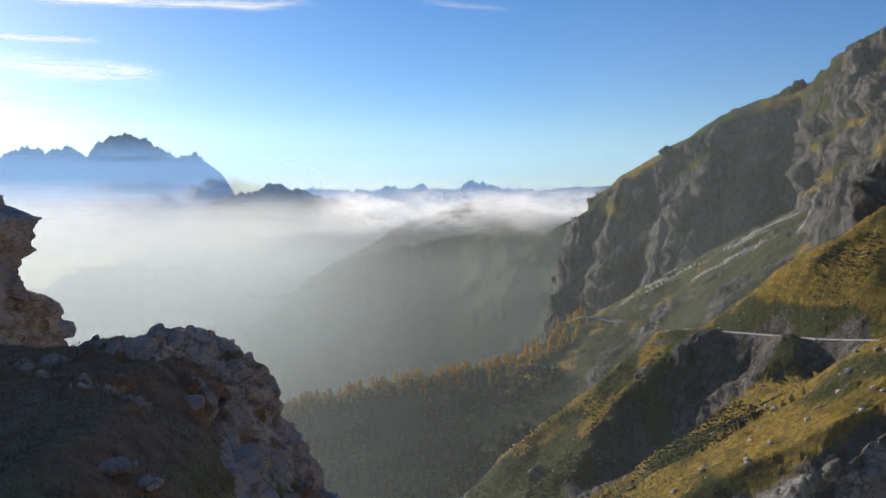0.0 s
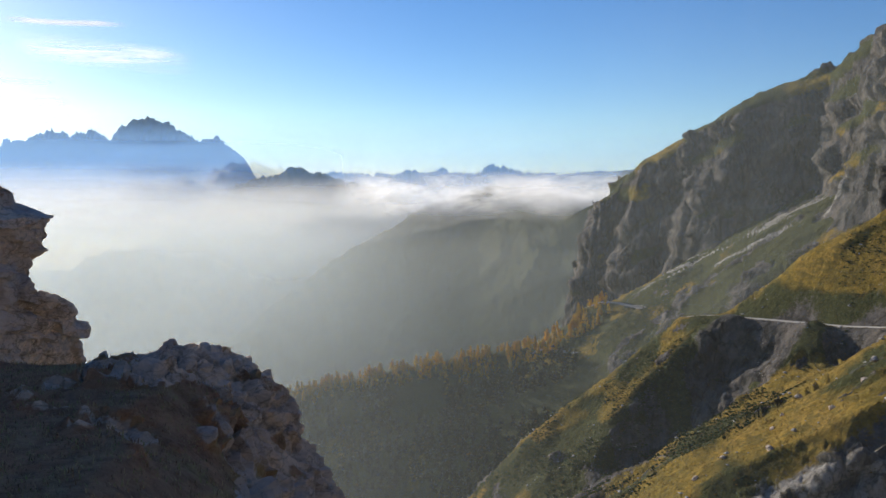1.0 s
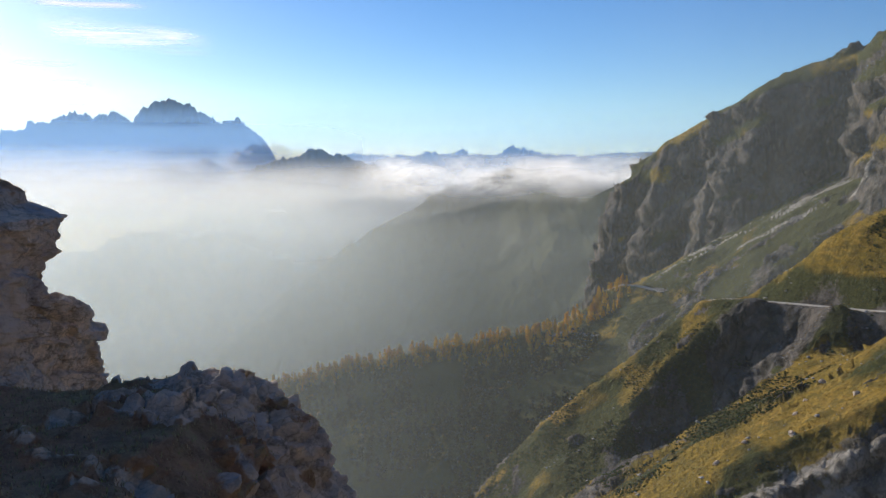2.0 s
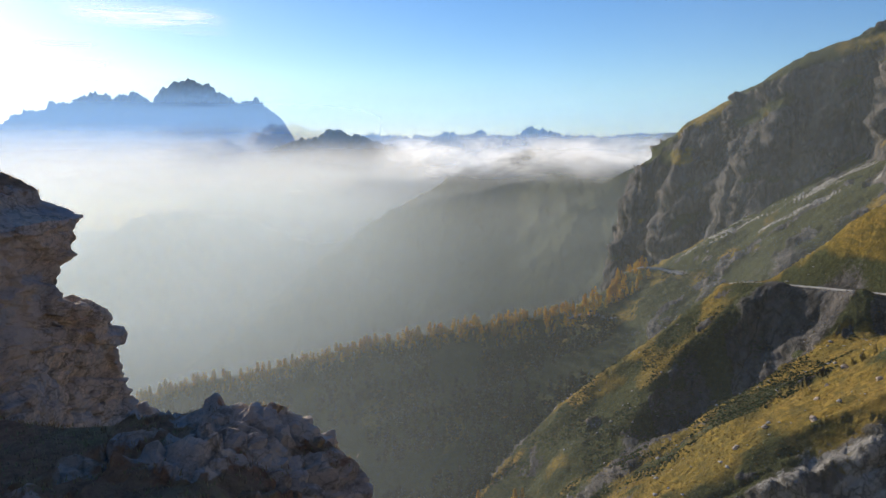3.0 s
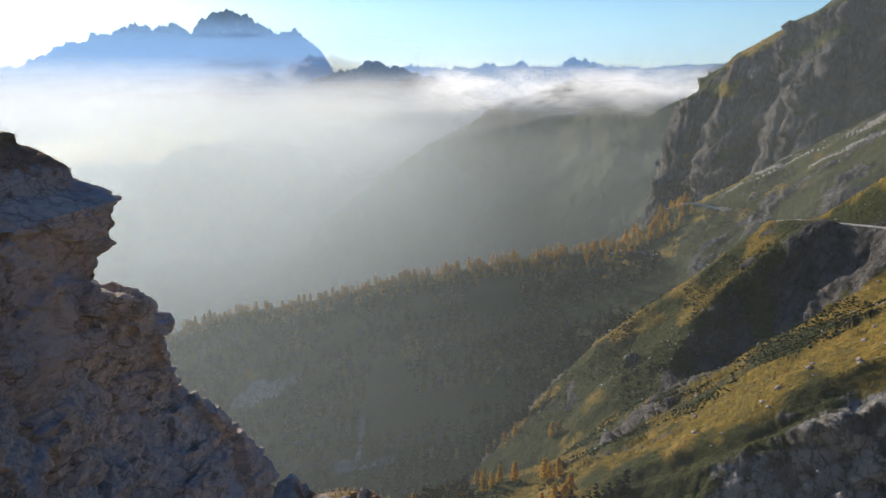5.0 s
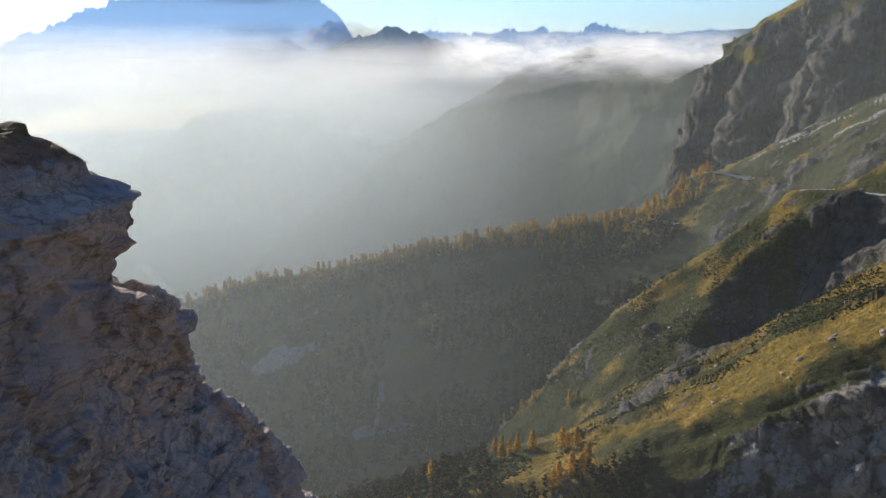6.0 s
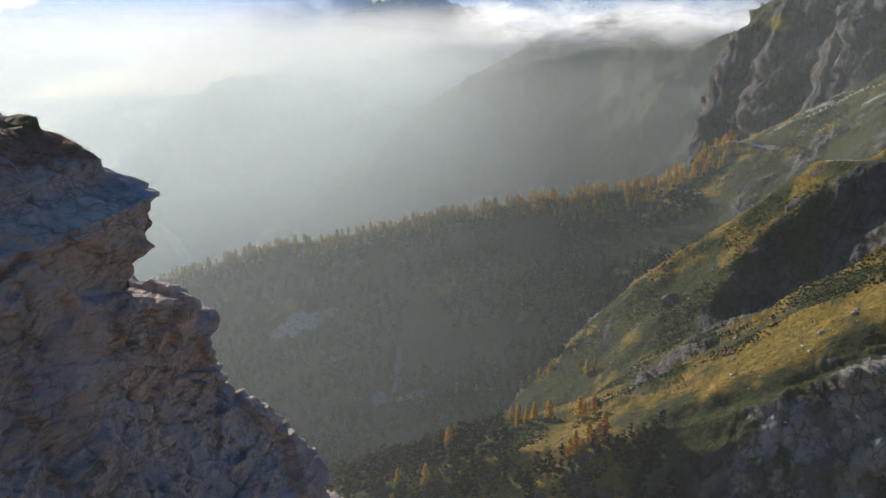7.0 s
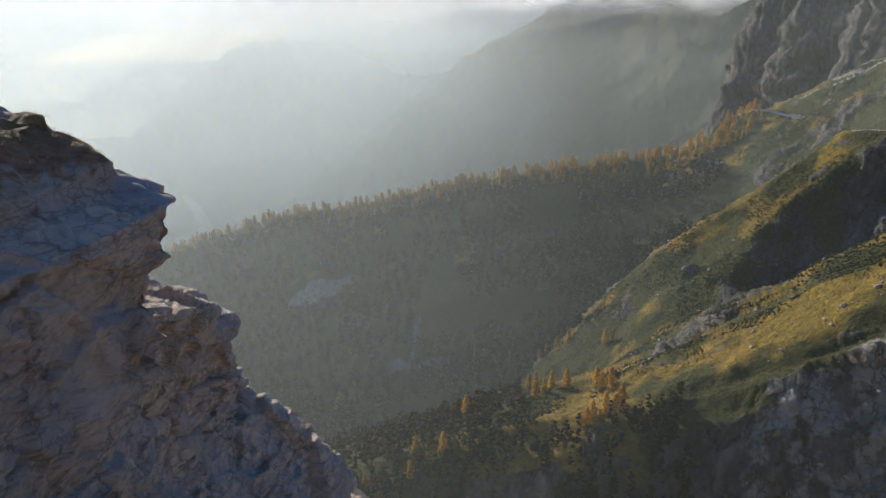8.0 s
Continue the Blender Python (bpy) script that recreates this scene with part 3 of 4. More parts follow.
MIST_LAYERS = [
    # distance, thickness, top, fade, left edge, right edge, share on the right
    # the two nearest sheets are thin haze that lifts the slopes' dark tones
    (130, 0.018, 120, 120, -30, 6, 0.8),
    (215, 0.045, 120, 120, -20, 14, 0.6),
    (300, 0.020, 60, 240, -14, 15, 0.25),
    (360, 0.024, 60, 240, -14, 15, 0.25),
    (420, 0.028, 60, 240, -14, 15, 0.25),
    (470, 0.032, 60, 240, -14, 15, 0.25),
    (520, 0.040, -10, 240, -14, 15, 0.25),
    (560, 0.040, -10, 240, -14, 15, 0.25),
    (600, 0.048, -10, 240, -14, 15, 0.25),
    (640, 0.052, -10, 240, -14, 15, 0.25),
    (680, 0.056, -10, 240, -14, 15, 0.25),
    (720, 0.064, -10, 240, -14, 15, 0.25),
    (780, 0.20, -10, 220, -22, 1, 0.18),
    (840, 0.22, -5, 210, -22, 1, 0.18),
    (900, 0.24, 0, 200, -22, 1, 0.18),
    (1020, 0.24, 2, 190, -22, 1, 0.18),
    (1150, 0.26, 5, 180, -22, 1, 0.18),
    (1300, 0.28, 8, 170, -22, 1, 0.18),
    (1450, 0.32, 10, 160, -22, 1, 0.20),
    (1600, 0.36, 12, 150, -22, 1, 0.22),
    (1750, 0.42, 12, 150, -22, 1, 0.24),
    (2000, 0.55, 14, 140, -18, 3, 0.36),
    (2300, 0.7, 18, 130, -12, 8, 0.45),
    (2550, 0.8, 34, 110, -10, 12, 0.6),
    (3300, 0.95, 45, 90, -10, 20, 0.75),
    (3380, 0.9, 90, 90, -17, -10, 0.0),
]
for k, (r, th, top, fade, a0, a1, low) in enumerate(MIST_LAYERS):
    vapour("mist_bank", r, -85, 36, -520, top + 20, mist_density(th, top, fade, a0, a1, low), WARM_MIST if r > 1700 else MIST, 200 + k,
           "thin sunlit veil of mist hanging in the valley", group="veils of valley mist")
# blue-tinted sheets stand in for the haze of distance
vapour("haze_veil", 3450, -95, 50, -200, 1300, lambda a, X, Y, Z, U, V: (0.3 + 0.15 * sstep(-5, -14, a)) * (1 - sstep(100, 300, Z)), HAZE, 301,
       "sheet tinted blue as morning haze in front of the distant mountains", nz=120, waves=10, cat="haze")
vapour("mist_bank", 580, -10, 60, -320, 330, lambda a, X, Y, Z, U, V: 0.14 * (1 - sstep(20, 220, Z)) * sstep(0.1, 0.45, U), MIST, 304,
       "thin hazy air in front of the cliffs", group="veils of valley mist")
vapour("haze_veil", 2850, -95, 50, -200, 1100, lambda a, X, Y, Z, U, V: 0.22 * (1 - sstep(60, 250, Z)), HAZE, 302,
       "sheet tinted blue as morning haze between the hills", nz=120, waves=10, cat="haze")
for r, z0, z1, thick, seed in ((1950, -85, 32, 0.95, 303), (1780, -98, 6, 0.85, 305)):
    vapour("cloud_bank", r, -10, 14, z0, z1, lambda a, X, Y, Z, U, V: thick * sstep(0, 0.6, V) * sstep(0, 0.35, 1 - V) * sstep(0, 0.2, U) * sstep(0, 0.2, 1 - U), CLOUD, seed,
           "white sunlit cloud clinging to the hill top", waves=60, group="clouds on the hill top", cat="cloud")


# ---- cirrus ----
def cirrus(x, z, length, height, tilt, thick, seed):
    U, V = np.meshgrid(np.linspace(0, 1, 80), np.linspace(0, 1, 24))
    s = (U - 0.5) * length
    X = x + s
    Z = z + (V - 0.5) * height - s * tilt + 0.12 * height * fbm(s / 260, 0, 0, 3, seed)
    Y = 4750 - 0.00004 * X * X + 40 * V
    d = thick * sstep(0, 0.5, V) * sstep(0, 0.5, 1 - V) * sstep(0, 0.3, U) * sstep(0, 0.3, 1 - U)
    ob = sheet("cirrus_cloud", np.stack([X, Y - 0.02 * X, Z], -1), CIRRUS, {"dense": d})
    tagged(ob, "thin white wind-drawn cirrus streak", "cloud", "cirrus streaks", "stuff")


for k, row in enumerate([(-1600, 1130, 1900, 105, 0.005, 0.95), (-2080, 735, 1080, 190, 0.11, 0.95), (-2290, 905, 760, 60, 0.02, 0.8), (-2540, 570, 420, 40, 0.04, 0.8), (-2480, 455, 480, 70, 0.02, 0.6),
                         (-2480, 360, 560, 80, 0.03, 0.6), (140, 1120, 620, 60, 0.1, 0.35)]):
    cirrus(*row, seed=401 + 3 * k)


# ---- the near crag ----
CORNER = [  # height, and where the face turns away: x, y
    (-16, -4.6, 23.5), (-8, -5.6, 22.2), (-5, -6.3, 21.3), (-4, -6.6, 20.9), (-3.15, -6.9, 20.5), (-2.15, -7.97, 20.4), (-1.3, -7.95, 20.0), (-0.75, -7.83, 19.85),
    (-0.4, -7.75, 19.5), (0.1, -7.6, 18.3), (0.45, -7.45, 17.3), (0.82, -7.38, 17.4), (1.3, -7.34, 17.75), (1.72, -7.34, 17.9)]


def crag():
    zc, xc, yc = (np.array([c[k] for c in CORNER]) for k in range(3))
    nface, ntop, nu = 400, 170, 760
    zf = np.concatenate([np.linspace(-16, -5.5, 60)[:-1], np.linspace(-5.5, 1.72, nface)])
    u = np.linspace(0, 1, nu)
    rows = []
    for z in zf:
        cx, cy = np.interp(z, zc, xc), np.interp(z, zc, yc)
        # along the face to the corner, round it, then away to the left
        t1 = np.clip(u / 0.72, 0, 1)
        t2 = np.clip((u - 0.72) / 0.28, 0, 1)
        yy = 5.0 + t1 ** 0.8 * (cy - 5.0)
        xx = -6.75 + (cx + 6.75) * sstep(12, cy, yy) - 0.15 * np.exp(-((yy - 17.9) / 1.2) ** 2 - ((z + 1.6) / 1.2) ** 2)
        xx = xx - 0.55 * (np.clip(z + 1, 0, 3) / 2.7) ** 2 * (1 - sstep(14.3, 17.0, yy))
        xx, yy = xx - 9 * t2 ** 1.3, yy + 0.25 * np.sin(np.pi * np.minimum(t2 * 2, 1) / 2) + 4.5 * t2 ** 1.3
        # unseen shoulder past the corner, added to keep sun off the ledge
        zz = z + 5.5 * sstep(0.62, 0.85, t2) * sstep(-1.5, 1.75, z)
        rows.append(np.stack([xx, yy, zz], -1))
    face = np.array(rows)
    # the top leans back and rises to the left, steeply out of view to block the sun
    lip = face[-1]
    t = np.linspace(0, 1, ntop)[1:, None]
    back = 12.0 * t ** 1.4
    top = np.stack([lip[None, :, 0] - back, lip[None, :, 1] - 0.12 * back, lip[None, :, 2] + np.interp(back, [0, 0.6, 0.7, 3.0, 6.0, 12.0], [0, 0.22, 0.42, 1.35, 5.2, 9.0]) + 0 * lip[None, :, 0]], -1)
    P = np.concatenate([face, top])
    X, Y, Z = P[..., 0], P[..., 1], P[..., 2]
    N = normals_of(P)
    if N[nface // 2, 200, 0] < 0:
        N = -N
    wX, wY, wZ = X + 0.1 * fbm(X, Y, Z, 3, 501), Y + 0.1 * fbm(X, Y, Z, 3, 502), Z + 0.08 * fbm(X, Y, Z, 3, 503)
    d = 0.04 + 0.14 * fbm(X / 2.2, Y / 2.2, Z / 1.8, 3, 505)
    f, c = facets(wX, wY * 0.85, wZ * 1.3, 0.8, 511, 0.75)
    d = d + 0.15 * f - 0.08 * (1 - sstep(0.0, 0.05, c)) * sstep(-0.2, 0.2, fbm(X / 1.5, Y / 1.5, Z / 1.5, 2, 513))
    f, c = facets(wX, wY * 0.8, wZ * 1.5, 2.1, 521, 0.8)
    d = d + 0.3 * f - 0.05 * (1 - sstep(0.0, 0.05, c)) * sstep(-0.2, 0.2, fbm(X, Y, Z, 2, 523))
    f, c = facets(wX, wY * 0.8, wZ * 1.6, 5.5, 527, 0.8)
    d = d + 0.3 * f - 0.012 * (1 - sstep(0.0, 0.1, c))
    f, c = facets(wX, wY * 0.8, wZ * 1.4, 13.0, 529, 0.9)
    d = d + 0.2 * f
    d = d + 0.014 * fbm(X * 8, Y * 8, Z * 11, 4, 531, 0.6)
    bed = wZ * 2.6 + 0.55 * wY + 0.3 * fbm(X, Y, Z, 3, 537)
    step = np.abs((bed % 1) - 0.5) * 2
    d = d - 0.035 * (1 - sstep(0.0, 0.12, step)) * sstep(-0.25, 0.15, fbm(X / 1.2, Y / 1.2, Z, 3, 541))
    for _ in range(1):
        q = np.pad(d, 1, mode="edge")
        d = (2 * q[1:-1, 1:-1] + q[:-2, 1:-1] + q[2:, 1:-1] + q[1:-1, :-2] + q[1:-1, 2:]) / 6
    d[len(zf):] *= 0.65
    rim = np.exp(-((Z - 1.95) / 0.35) ** 2) * sstep(-9, -8, X)
    d = d * (1 - 0.45 * rim) - 0.07 * rim - 0.05 * np.exp(-((Z + 0.4) / 0.6) ** 2)
    P = P + N * d[..., None]
    N2 = normals_of(P)
    N2 = N2 if N2[nface // 2, 200, 0] > 0 else -N2
    flat = N2[..., 2]
    turf = 0.1 * sstep(0.5, 0.95, flat) + 0.5 * fbm(X * 0.8, Y * 0.8, Z * 0.8, 4, 551) + 0.46 * sstep(1.5, 2.1, Z) - 0.02
    turf = turf + 0.8 * np.exp(-(((Y - 14.0) / 1.2) ** 2 + ((Z - 1.9) / 0.7) ** 2))
    ob = sheet("rock_crag", P, LIMESTONE, {"turf": turf}, smooth=False)
    return tagged(ob, "weathered buff-grey limestone crag with overhanging lip and cracks", "crag")


crag()


# ---- the grassy ledge under the camera ----
def brink(Y):
    """Where the flat top of the ledge begins to fall away."""
    return -2.7 + 0.25 * np.maximum(0, 10 - Y)


def ledge_height(X, Y):
    z = 0.42 + 0.12 * fbm(X / 2.5, Y / 2.5, 0.2, 4, 603) + 0.009 * (7 - Y)
    z = z + 0.06 * np.exp(-((X + 2.8) / 0.7) ** 2 - ((Y - 12.4) / 0.6) ** 2)
    over = np.maximum(0, X - brink(Y) + 0.3 * fbm(X * 0.7, Y * 0.7, 0, 3, 601))
    z = z - 0.6 * over - 0.6 * over ** 2
    far = np.maximum(0, Y - 12.4 - 0.2 * np.sin(X * 1.7))
    z = z - 0.4 * far - 1.1 * far ** 2
    return np.maximum(z, -14)


def ledge():
    nx, ny = 420, 460
    U, V = np.meshgrid(np.linspace(0, 1, nx), np.linspace(0, 1, ny))
    X = -9.5 + 13.5 * U
    Y = -4.0 + 20.5 * V
    Z = ledge_height(X, Y)
    P = np.stack([X, Y, Z], -1)
    N = normals_of(P)
    N *= np.sign(N[..., 2:3])
    wX, wY, wZ = X + 0.25 * fbm(X, Y, Z, 3, 611), Y + 0.25 * fbm(X, Y, Z, 3, 612), Z + 0.2 * fbm(X, Y, Z, 3, 613)
    near_edge = sstep(-2.0, -0.2, X - brink(Y)) * sstep(8.6, 10.4, Y)
    bare = sstep(0.1, 0.35, 0.35 * (1 - N[..., 2]) + 0.29 * near_edge + (0.12 + 0.75 * near_edge) * fbm(X * 1.5, Y * 1.5, Z * 1.5, 4, 615))
    f, c = facets(wX, wY, wZ * 1.3, 1.5, 621, 0.8)
    d = bare * (0.28 * f + 0.05 - 0.06 * (1 - sstep(0, 0.1, c)))
    f, c = facets(wX, wY, wZ * 1.3, 4.0, 625, 0.8)
    f3, c3 = facets(wX, wY, wZ * 1.2, 9.0, 627, 0.9)
    f4, c4 = facets(wX, wY, wZ * 1.2, 17.0, 629, 0.9)
    d = d + bare * (0.38 * f + 0.38 * f3 + 0.3 * f4 - 0.03 * (1 - sstep(0, 0.1, c))) + 0.035 * fbm(X * 3, Y * 3, Z * 3, 4, 631)
    P = P + N * d[..., None]
    turf = 1.0 - 0.8 * bare + (0.5 + 0.5 * bare) * fbm(X * 2.2, Y * 2.2, Z * 2.2, 5, 641)
    ob = sheet("rock_ledge", P, WEATHERED, {"turf": turf}, smooth=False)
    return tagged(ob, "limestone ledge with dry brown autumn turf on top", "ledge")


ledge()


# ---- road ----
def road(pts, width, label):
    P = np.array(pts, float)
    s = np.concatenate([[0], np.cumsum(np.linalg.norm(np.diff(P, axis=0), axis=1))])
    u = np.linspace(0, s[-1], 160)
    C = np.stack([np.interp(u, s, P[:, k]) for k in range(3)], -1)
    for _ in range(14):
        C[1:-1] = 0.5 * C[1:-1] + 0.25 * (C[:-2] + C[2:])
    T = np.gradient(C, axis=0)
    S = np.stack([T[:, 1], -T[:, 0], 0 * T[:, 0]], -1)
    S /= np.linalg.norm(S, axis=1, keepdims=True)
    w = np.array([-0.62, -0.5, -0.2, 0.2, 0.5, 0.62])
    h = np.array([-0.8, 0.25, 0.4, 0.4, 0.25, -0.8])
    G2 = C[None] + S[None] * (w * width)[:, None, None] + np.array([0, 0, 1.0]) * h[:, None, None]
    return tagged(sheet("road", G2, ROAD), label, "road", kind="structure")


road(ROAD_LINE, 5.0, "pale gravel mountain road cut across the meadow")
road([(x, y, float(land(np.array([x]), np.array([y]))[0][0]) + 0.8) for x, y in ROAD_LOW], 4.0, "short pale stretch of track among the larches")
road(ROAD_FAR, 6.0, "pale bend of the mountain road below the cliffs")


# ---- larches ----
def leaf_material(name, stops):
    m, nt, b = material(name)
    info = nt.nodes.new("ShaderNodeObjectInfo")
    geo = nt.nodes.new("ShaderNodeNewGeometry")
    r = maths(nt, "FRACT", maths(nt, "ADD", maths(nt, "MULTIPLY", geo.outputs["Random Per Island"], 0.35), info.outputs["Random"]))
    r = maths(nt, "ADD", maths(nt, "MULTIPLY", r, 0.6), maths(nt, "MULTIPLY", noise_tex(nt, 0.05, 3), 0.4))
    c = ramp(nt, r, stops)
    nt.links.new(c, b.inputs["Base Color"])
    b.inputs["Roughness"].default_value = 0.85
    b.inputs["Specular IOR Level"].default_value = 0.1
    tl = nt.nodes.new("ShaderNodeBsdfTranslucent")
    nt.links.new(c, tl.inputs[0])
    mx = node(nt, "ShaderNodeMixShader", Fac=0.7)
    nt.links.new(b.outputs[0], mx.inputs[1])
    nt.links.new(tl.outputs[0], mx.inputs[2])
    nt.links.new(mx.outputs[0], nt.nodes["Material Output"].inputs[0])
    return m


GOLD = leaf_material("golden_needles", [(0.15, (0.6, 0.36, 0.04)), (0.45, (0.78, 0.52, 0.055)), (0.7, (0.74, 0.55, 0.075)), (0.9, (0.42, 0.37, 0.08))])
MIXED = leaf_material("forest_needles", [(0.2, (0.022, 0.026, 0.012)), (0.45, (0.05, 0.045, 0.018)), (0.6, (0.13, 0.085, 0.028)), (0.85, (0.2, 0.115, 0.028))])
PINE = leaf_material("dwarf_pine_needles", [(0.2, (0.035, 0.05, 0.018)), (0.6, (0.06, 0.08, 0.025)), (0.9, (0.12, 0.115, 0.032))])
BARK = plain_material("bark", (0.05, 0.035, 0.025), (0.13, 0.1, 0.075), 3.0)
CLUMP_V = np.array([(1, 0, 0), (0, 1, 0), (-1, 0, 0), (0, -1, 0), (0, 0, 0.6), (0, 0, -0.55)], float)
CLUMP_F = np.array([(0, 1, 4), (1, 2, 4), (2, 3, 4), (3, 0, 4), (1, 0, 5), (2, 1, 5), (3, 2, 5), (0, 3, 5)])


def clump_cloud(C, S, rng):
    """Small irregular tufts at the points C with the sizes S; returns vertices and triangles."""
    n = len(C)
    V = CLUMP_V[None] * S[:, None, None] * (1 + 0.45 * rng.uniform(-1, 1, (n, 6, 3)))
    a = rng.uniform(0, 6.28, n)
    ca, sa = np.cos(a)[:, None], np.sin(a)[:, None]
    V = np.stack([V[..., 0] * ca - V[..., 1] * sa, V[..., 0] * sa + V[..., 1] * ca, V[..., 2]], -1) + C[:, None]
    F = CLUMP_F[None] + 6 * np.arange(n)[:, None, None]
    return V.reshape(-1, 3), F.reshape(-1, 3)


def tri_mesh(name, V, F, mat):
    me = bpy.data.meshes.new(name)
    me.vertices.add(len(V))
    me.vertices.foreach_set("co", np.asarray(V, np.float32).ravel())
    me.loops.add(F.size)
    me.loops.foreach_set("vertex_index", np.asarray(F, np.int32).ravel())
    me.polygons.add(len(F))
    me.polygons.foreach_set("loop_start", np.arange(0, F.size, 3, dtype=np.int32))
    me.update()
    me.materials.append(mat)
    return me


def larch_points(h, n, rng, lean=0.0):
    """Tuft places and sizes of one narrow larch crown of the height h."""
    t = rng.uniform(0, 1, n) ** 0.8
    z = h * (0.13 + 0.87 * t)
    rad = h * 0.27 * (1 - t) ** 0.6 * (0.6 + 0.4 * sstep(0, 0.2, t)) * (0.75 + 0.25 * np.sin(t * 37 + lean * 9)) + 0.02 * h
    a = rng.uniform(0, 6.28, n)
    q = np.sqrt(rng.uniform(0.05, 1, n)) * rad
    C = np.stack([np.cos(a) * q + lean * z * 0.05, np.sin(a) * q, z - 0.25 * q], -1)
    return C, h * (0.045 + 0.03 * (1 - t)) * rng.uniform(0.7, 1.3, n)


def larch_meshes(seed):
    rng = np.random.default_rng(seed)
    C, S = larch_points(10.0, 150, rng, rng.uniform(-0.6, 0.6))
    V, F = clump_cloud(C, S, rng)
    crown = tri_mesh("crown", V, F, GOLD)
    bm = bmesh.new()
    bmesh.ops.create_cone(bm, cap_ends=True, segments=7, radius1=0.19, radius2=0.03, depth=9.6, matrix=pose(0, 0, 4.8))
    for k in range(16):
        z = 1.2 + k * 0.48
        L = 1.75 * (1 - z / 10) ** 0.75
        a = k * 2.4
        bmesh.ops.create_cone(bm, cap_ends=False, segments=4, radius1=0.05, radius2=0.015, depth=L,
                              matrix=pose(0, 0, z) @ pose(0, 0, 0, 0, 0, math.degrees(a)) @ pose(L / 2, 0, -0.1, 0, 97, 0))
    trunk = bpy.data.meshes.new("trunk")
    bm.to_mesh(trunk)
    bm.free()
    trunk.materials.append(BARK)
    return trunk, crown


LARCHES = [larch_meshes(900 + k) for k in range(5)]


def larch(x, y, z, h, k, turn, label, group):
    tree = new("larch_tree")
    tree.matrix_world = pose(x, y, z - 0.2, 0, 0, turn) @ Matrix.Diagonal((h / 10, h / 10, h / 10, 1))
    for name, me in zip(("trunk", "crown"), LARCHES[k % 5]):
        p = new(name, me)
        p.parent = tree
    return tagged(tree, label, "tree", group)


rng = np.random.default_rng(5)
s_l = np.array([p[0] for p in CREST_LARCH][::-1], float)
y_l = np.array([p[1] for p in CREST_LARCH][::-1], float)
n = 250
xs = -360 + 480 * rng.uniform(0, 1, n) ** 0.75
ys = np.interp(xs, s_l, y_l) + 4 - 30 * rng.uniform(0, 1, n) * np.interp(xs, [-360, 0, 120], [0.5, 1.0, 1.6])
zs = land(xs, ys)[0]
for k in range(n):
    larch(xs[k], ys[k], zs[k], rng.uniform(5.5, 10.5), k, rng.uniform(0, 360), "golden autumn larch on the crest of the wooded ridge", "larches on the ridge")


def forest(name, n, box, hmin, hmax, tufts, mat, seed, label, keep):
    rng = np.random.default_rng(seed)
    x = rng.uniform(box[0], box[1], n)
    y = rng.uniform(box[2], box[3], n)
    z, w, _ = land(x, y)
    ok = keep(x, y, z, w)
    x, y, z = x[ok], y[ok], z[ok]
    C, S = [], []
    for X, Y, Z in zip(x, y, z):
        h = rng.uniform(hmin, hmax)
        c, s2 = larch_points(h, tufts, rng, rng.uniform(-0.5, 0.5))
        C.append(c + (X, Y, Z - 0.3))
        S.append(s2 * (1.5 if tufts > 25 else 2.1))
    V, F = clump_cloud(np.concatenate(C), np.concatenate(S), rng)
    return tagged(new(name, tri_mesh(name, V, F, mat)), label, "forest", kind="stuff")


forest("larch_stand", 1500, (-420, 125, 620, 720), 5, 10, 30, GOLD, 37, "close stand of golden autumn larches along the ridge",
       lambda x, y, z, w: (y < np.interp(x, s_l, y_l) + 6) & (y > np.interp(x, s_l, y_l) - np.interp(x, [-420, -60, 0, 125], [12, 20, 34, 40])))
forest("forest", 5200, (-520, 150, 470, 700), 6, 12, 13, MIXED, 31, "dense dark mixed forest of spruce and larch on the shaded slope",
       lambda x, y, z, w: ((w == 1) | (x < 10)) & (x < 90) & (y < np.interp(x, s_l, y_l) - np.interp(x, [-420, -60, 0, 125], [14, 22, 36, 42])) & (vnoise(x / 40, y / 40, 0.5, 5) > -0.45) & (clearing(x, y) < 0.3))
forest("forest", 2600, (-150, 60, 120, 246), 4, 8, 14, MIXED, 43, "dark shaded forest below the meadow spur",
       lambda x, y, z, w: (w == 0) & (x < 40 - 0.1 * (y - 150)) & (vnoise(x / 25, y / 25, 0.5, 6) > -0.6))
forest("forest", 5200, (-300, 10, 236, 500), 4, 9, 12, MIXED, 47, "brown and green mixed wood on the valley floor",
       lambda x, y, z, w: (w == 0) & (x < -18 - 0.12 * (y - 236)) & (vnoise(x / 30, y / 30, 0.5, 8) > -0.6) & (clearing(x, y) < 0.3))
SPUR_LARCHES = [(-79, 523), (-64, 513), (-32, 501), (-27, 504), (-19, 468), (-12, 460), (9, 424), (13, 421), (-54, 468), (-25, 325), (-17, 294), (-8, 291), (3, 275), (8, 273), (-46, 281), (0, 245), (2, 247),
                (6, 247), (9, 246), (11, 249), (-60, 253), (-49, 249), (-77, 245), (-60, 244), (-53, 511), (-22, 322), (-14, 297), (5, 279), (-72, 519), (-20, 290)]
sx, sy = (np.array([p[k] for p in SPUR_LARCHES], float) for k in (0, 1))
sz = land(sx, sy)[0]
for k in range(len(sx)):
    larch(sx[k], sy[k], sz[k], rng.uniform(6.5, 9.5), k, rng.uniform(0, 360), "golden autumn larch standing on the green spur", "larches on the spur")


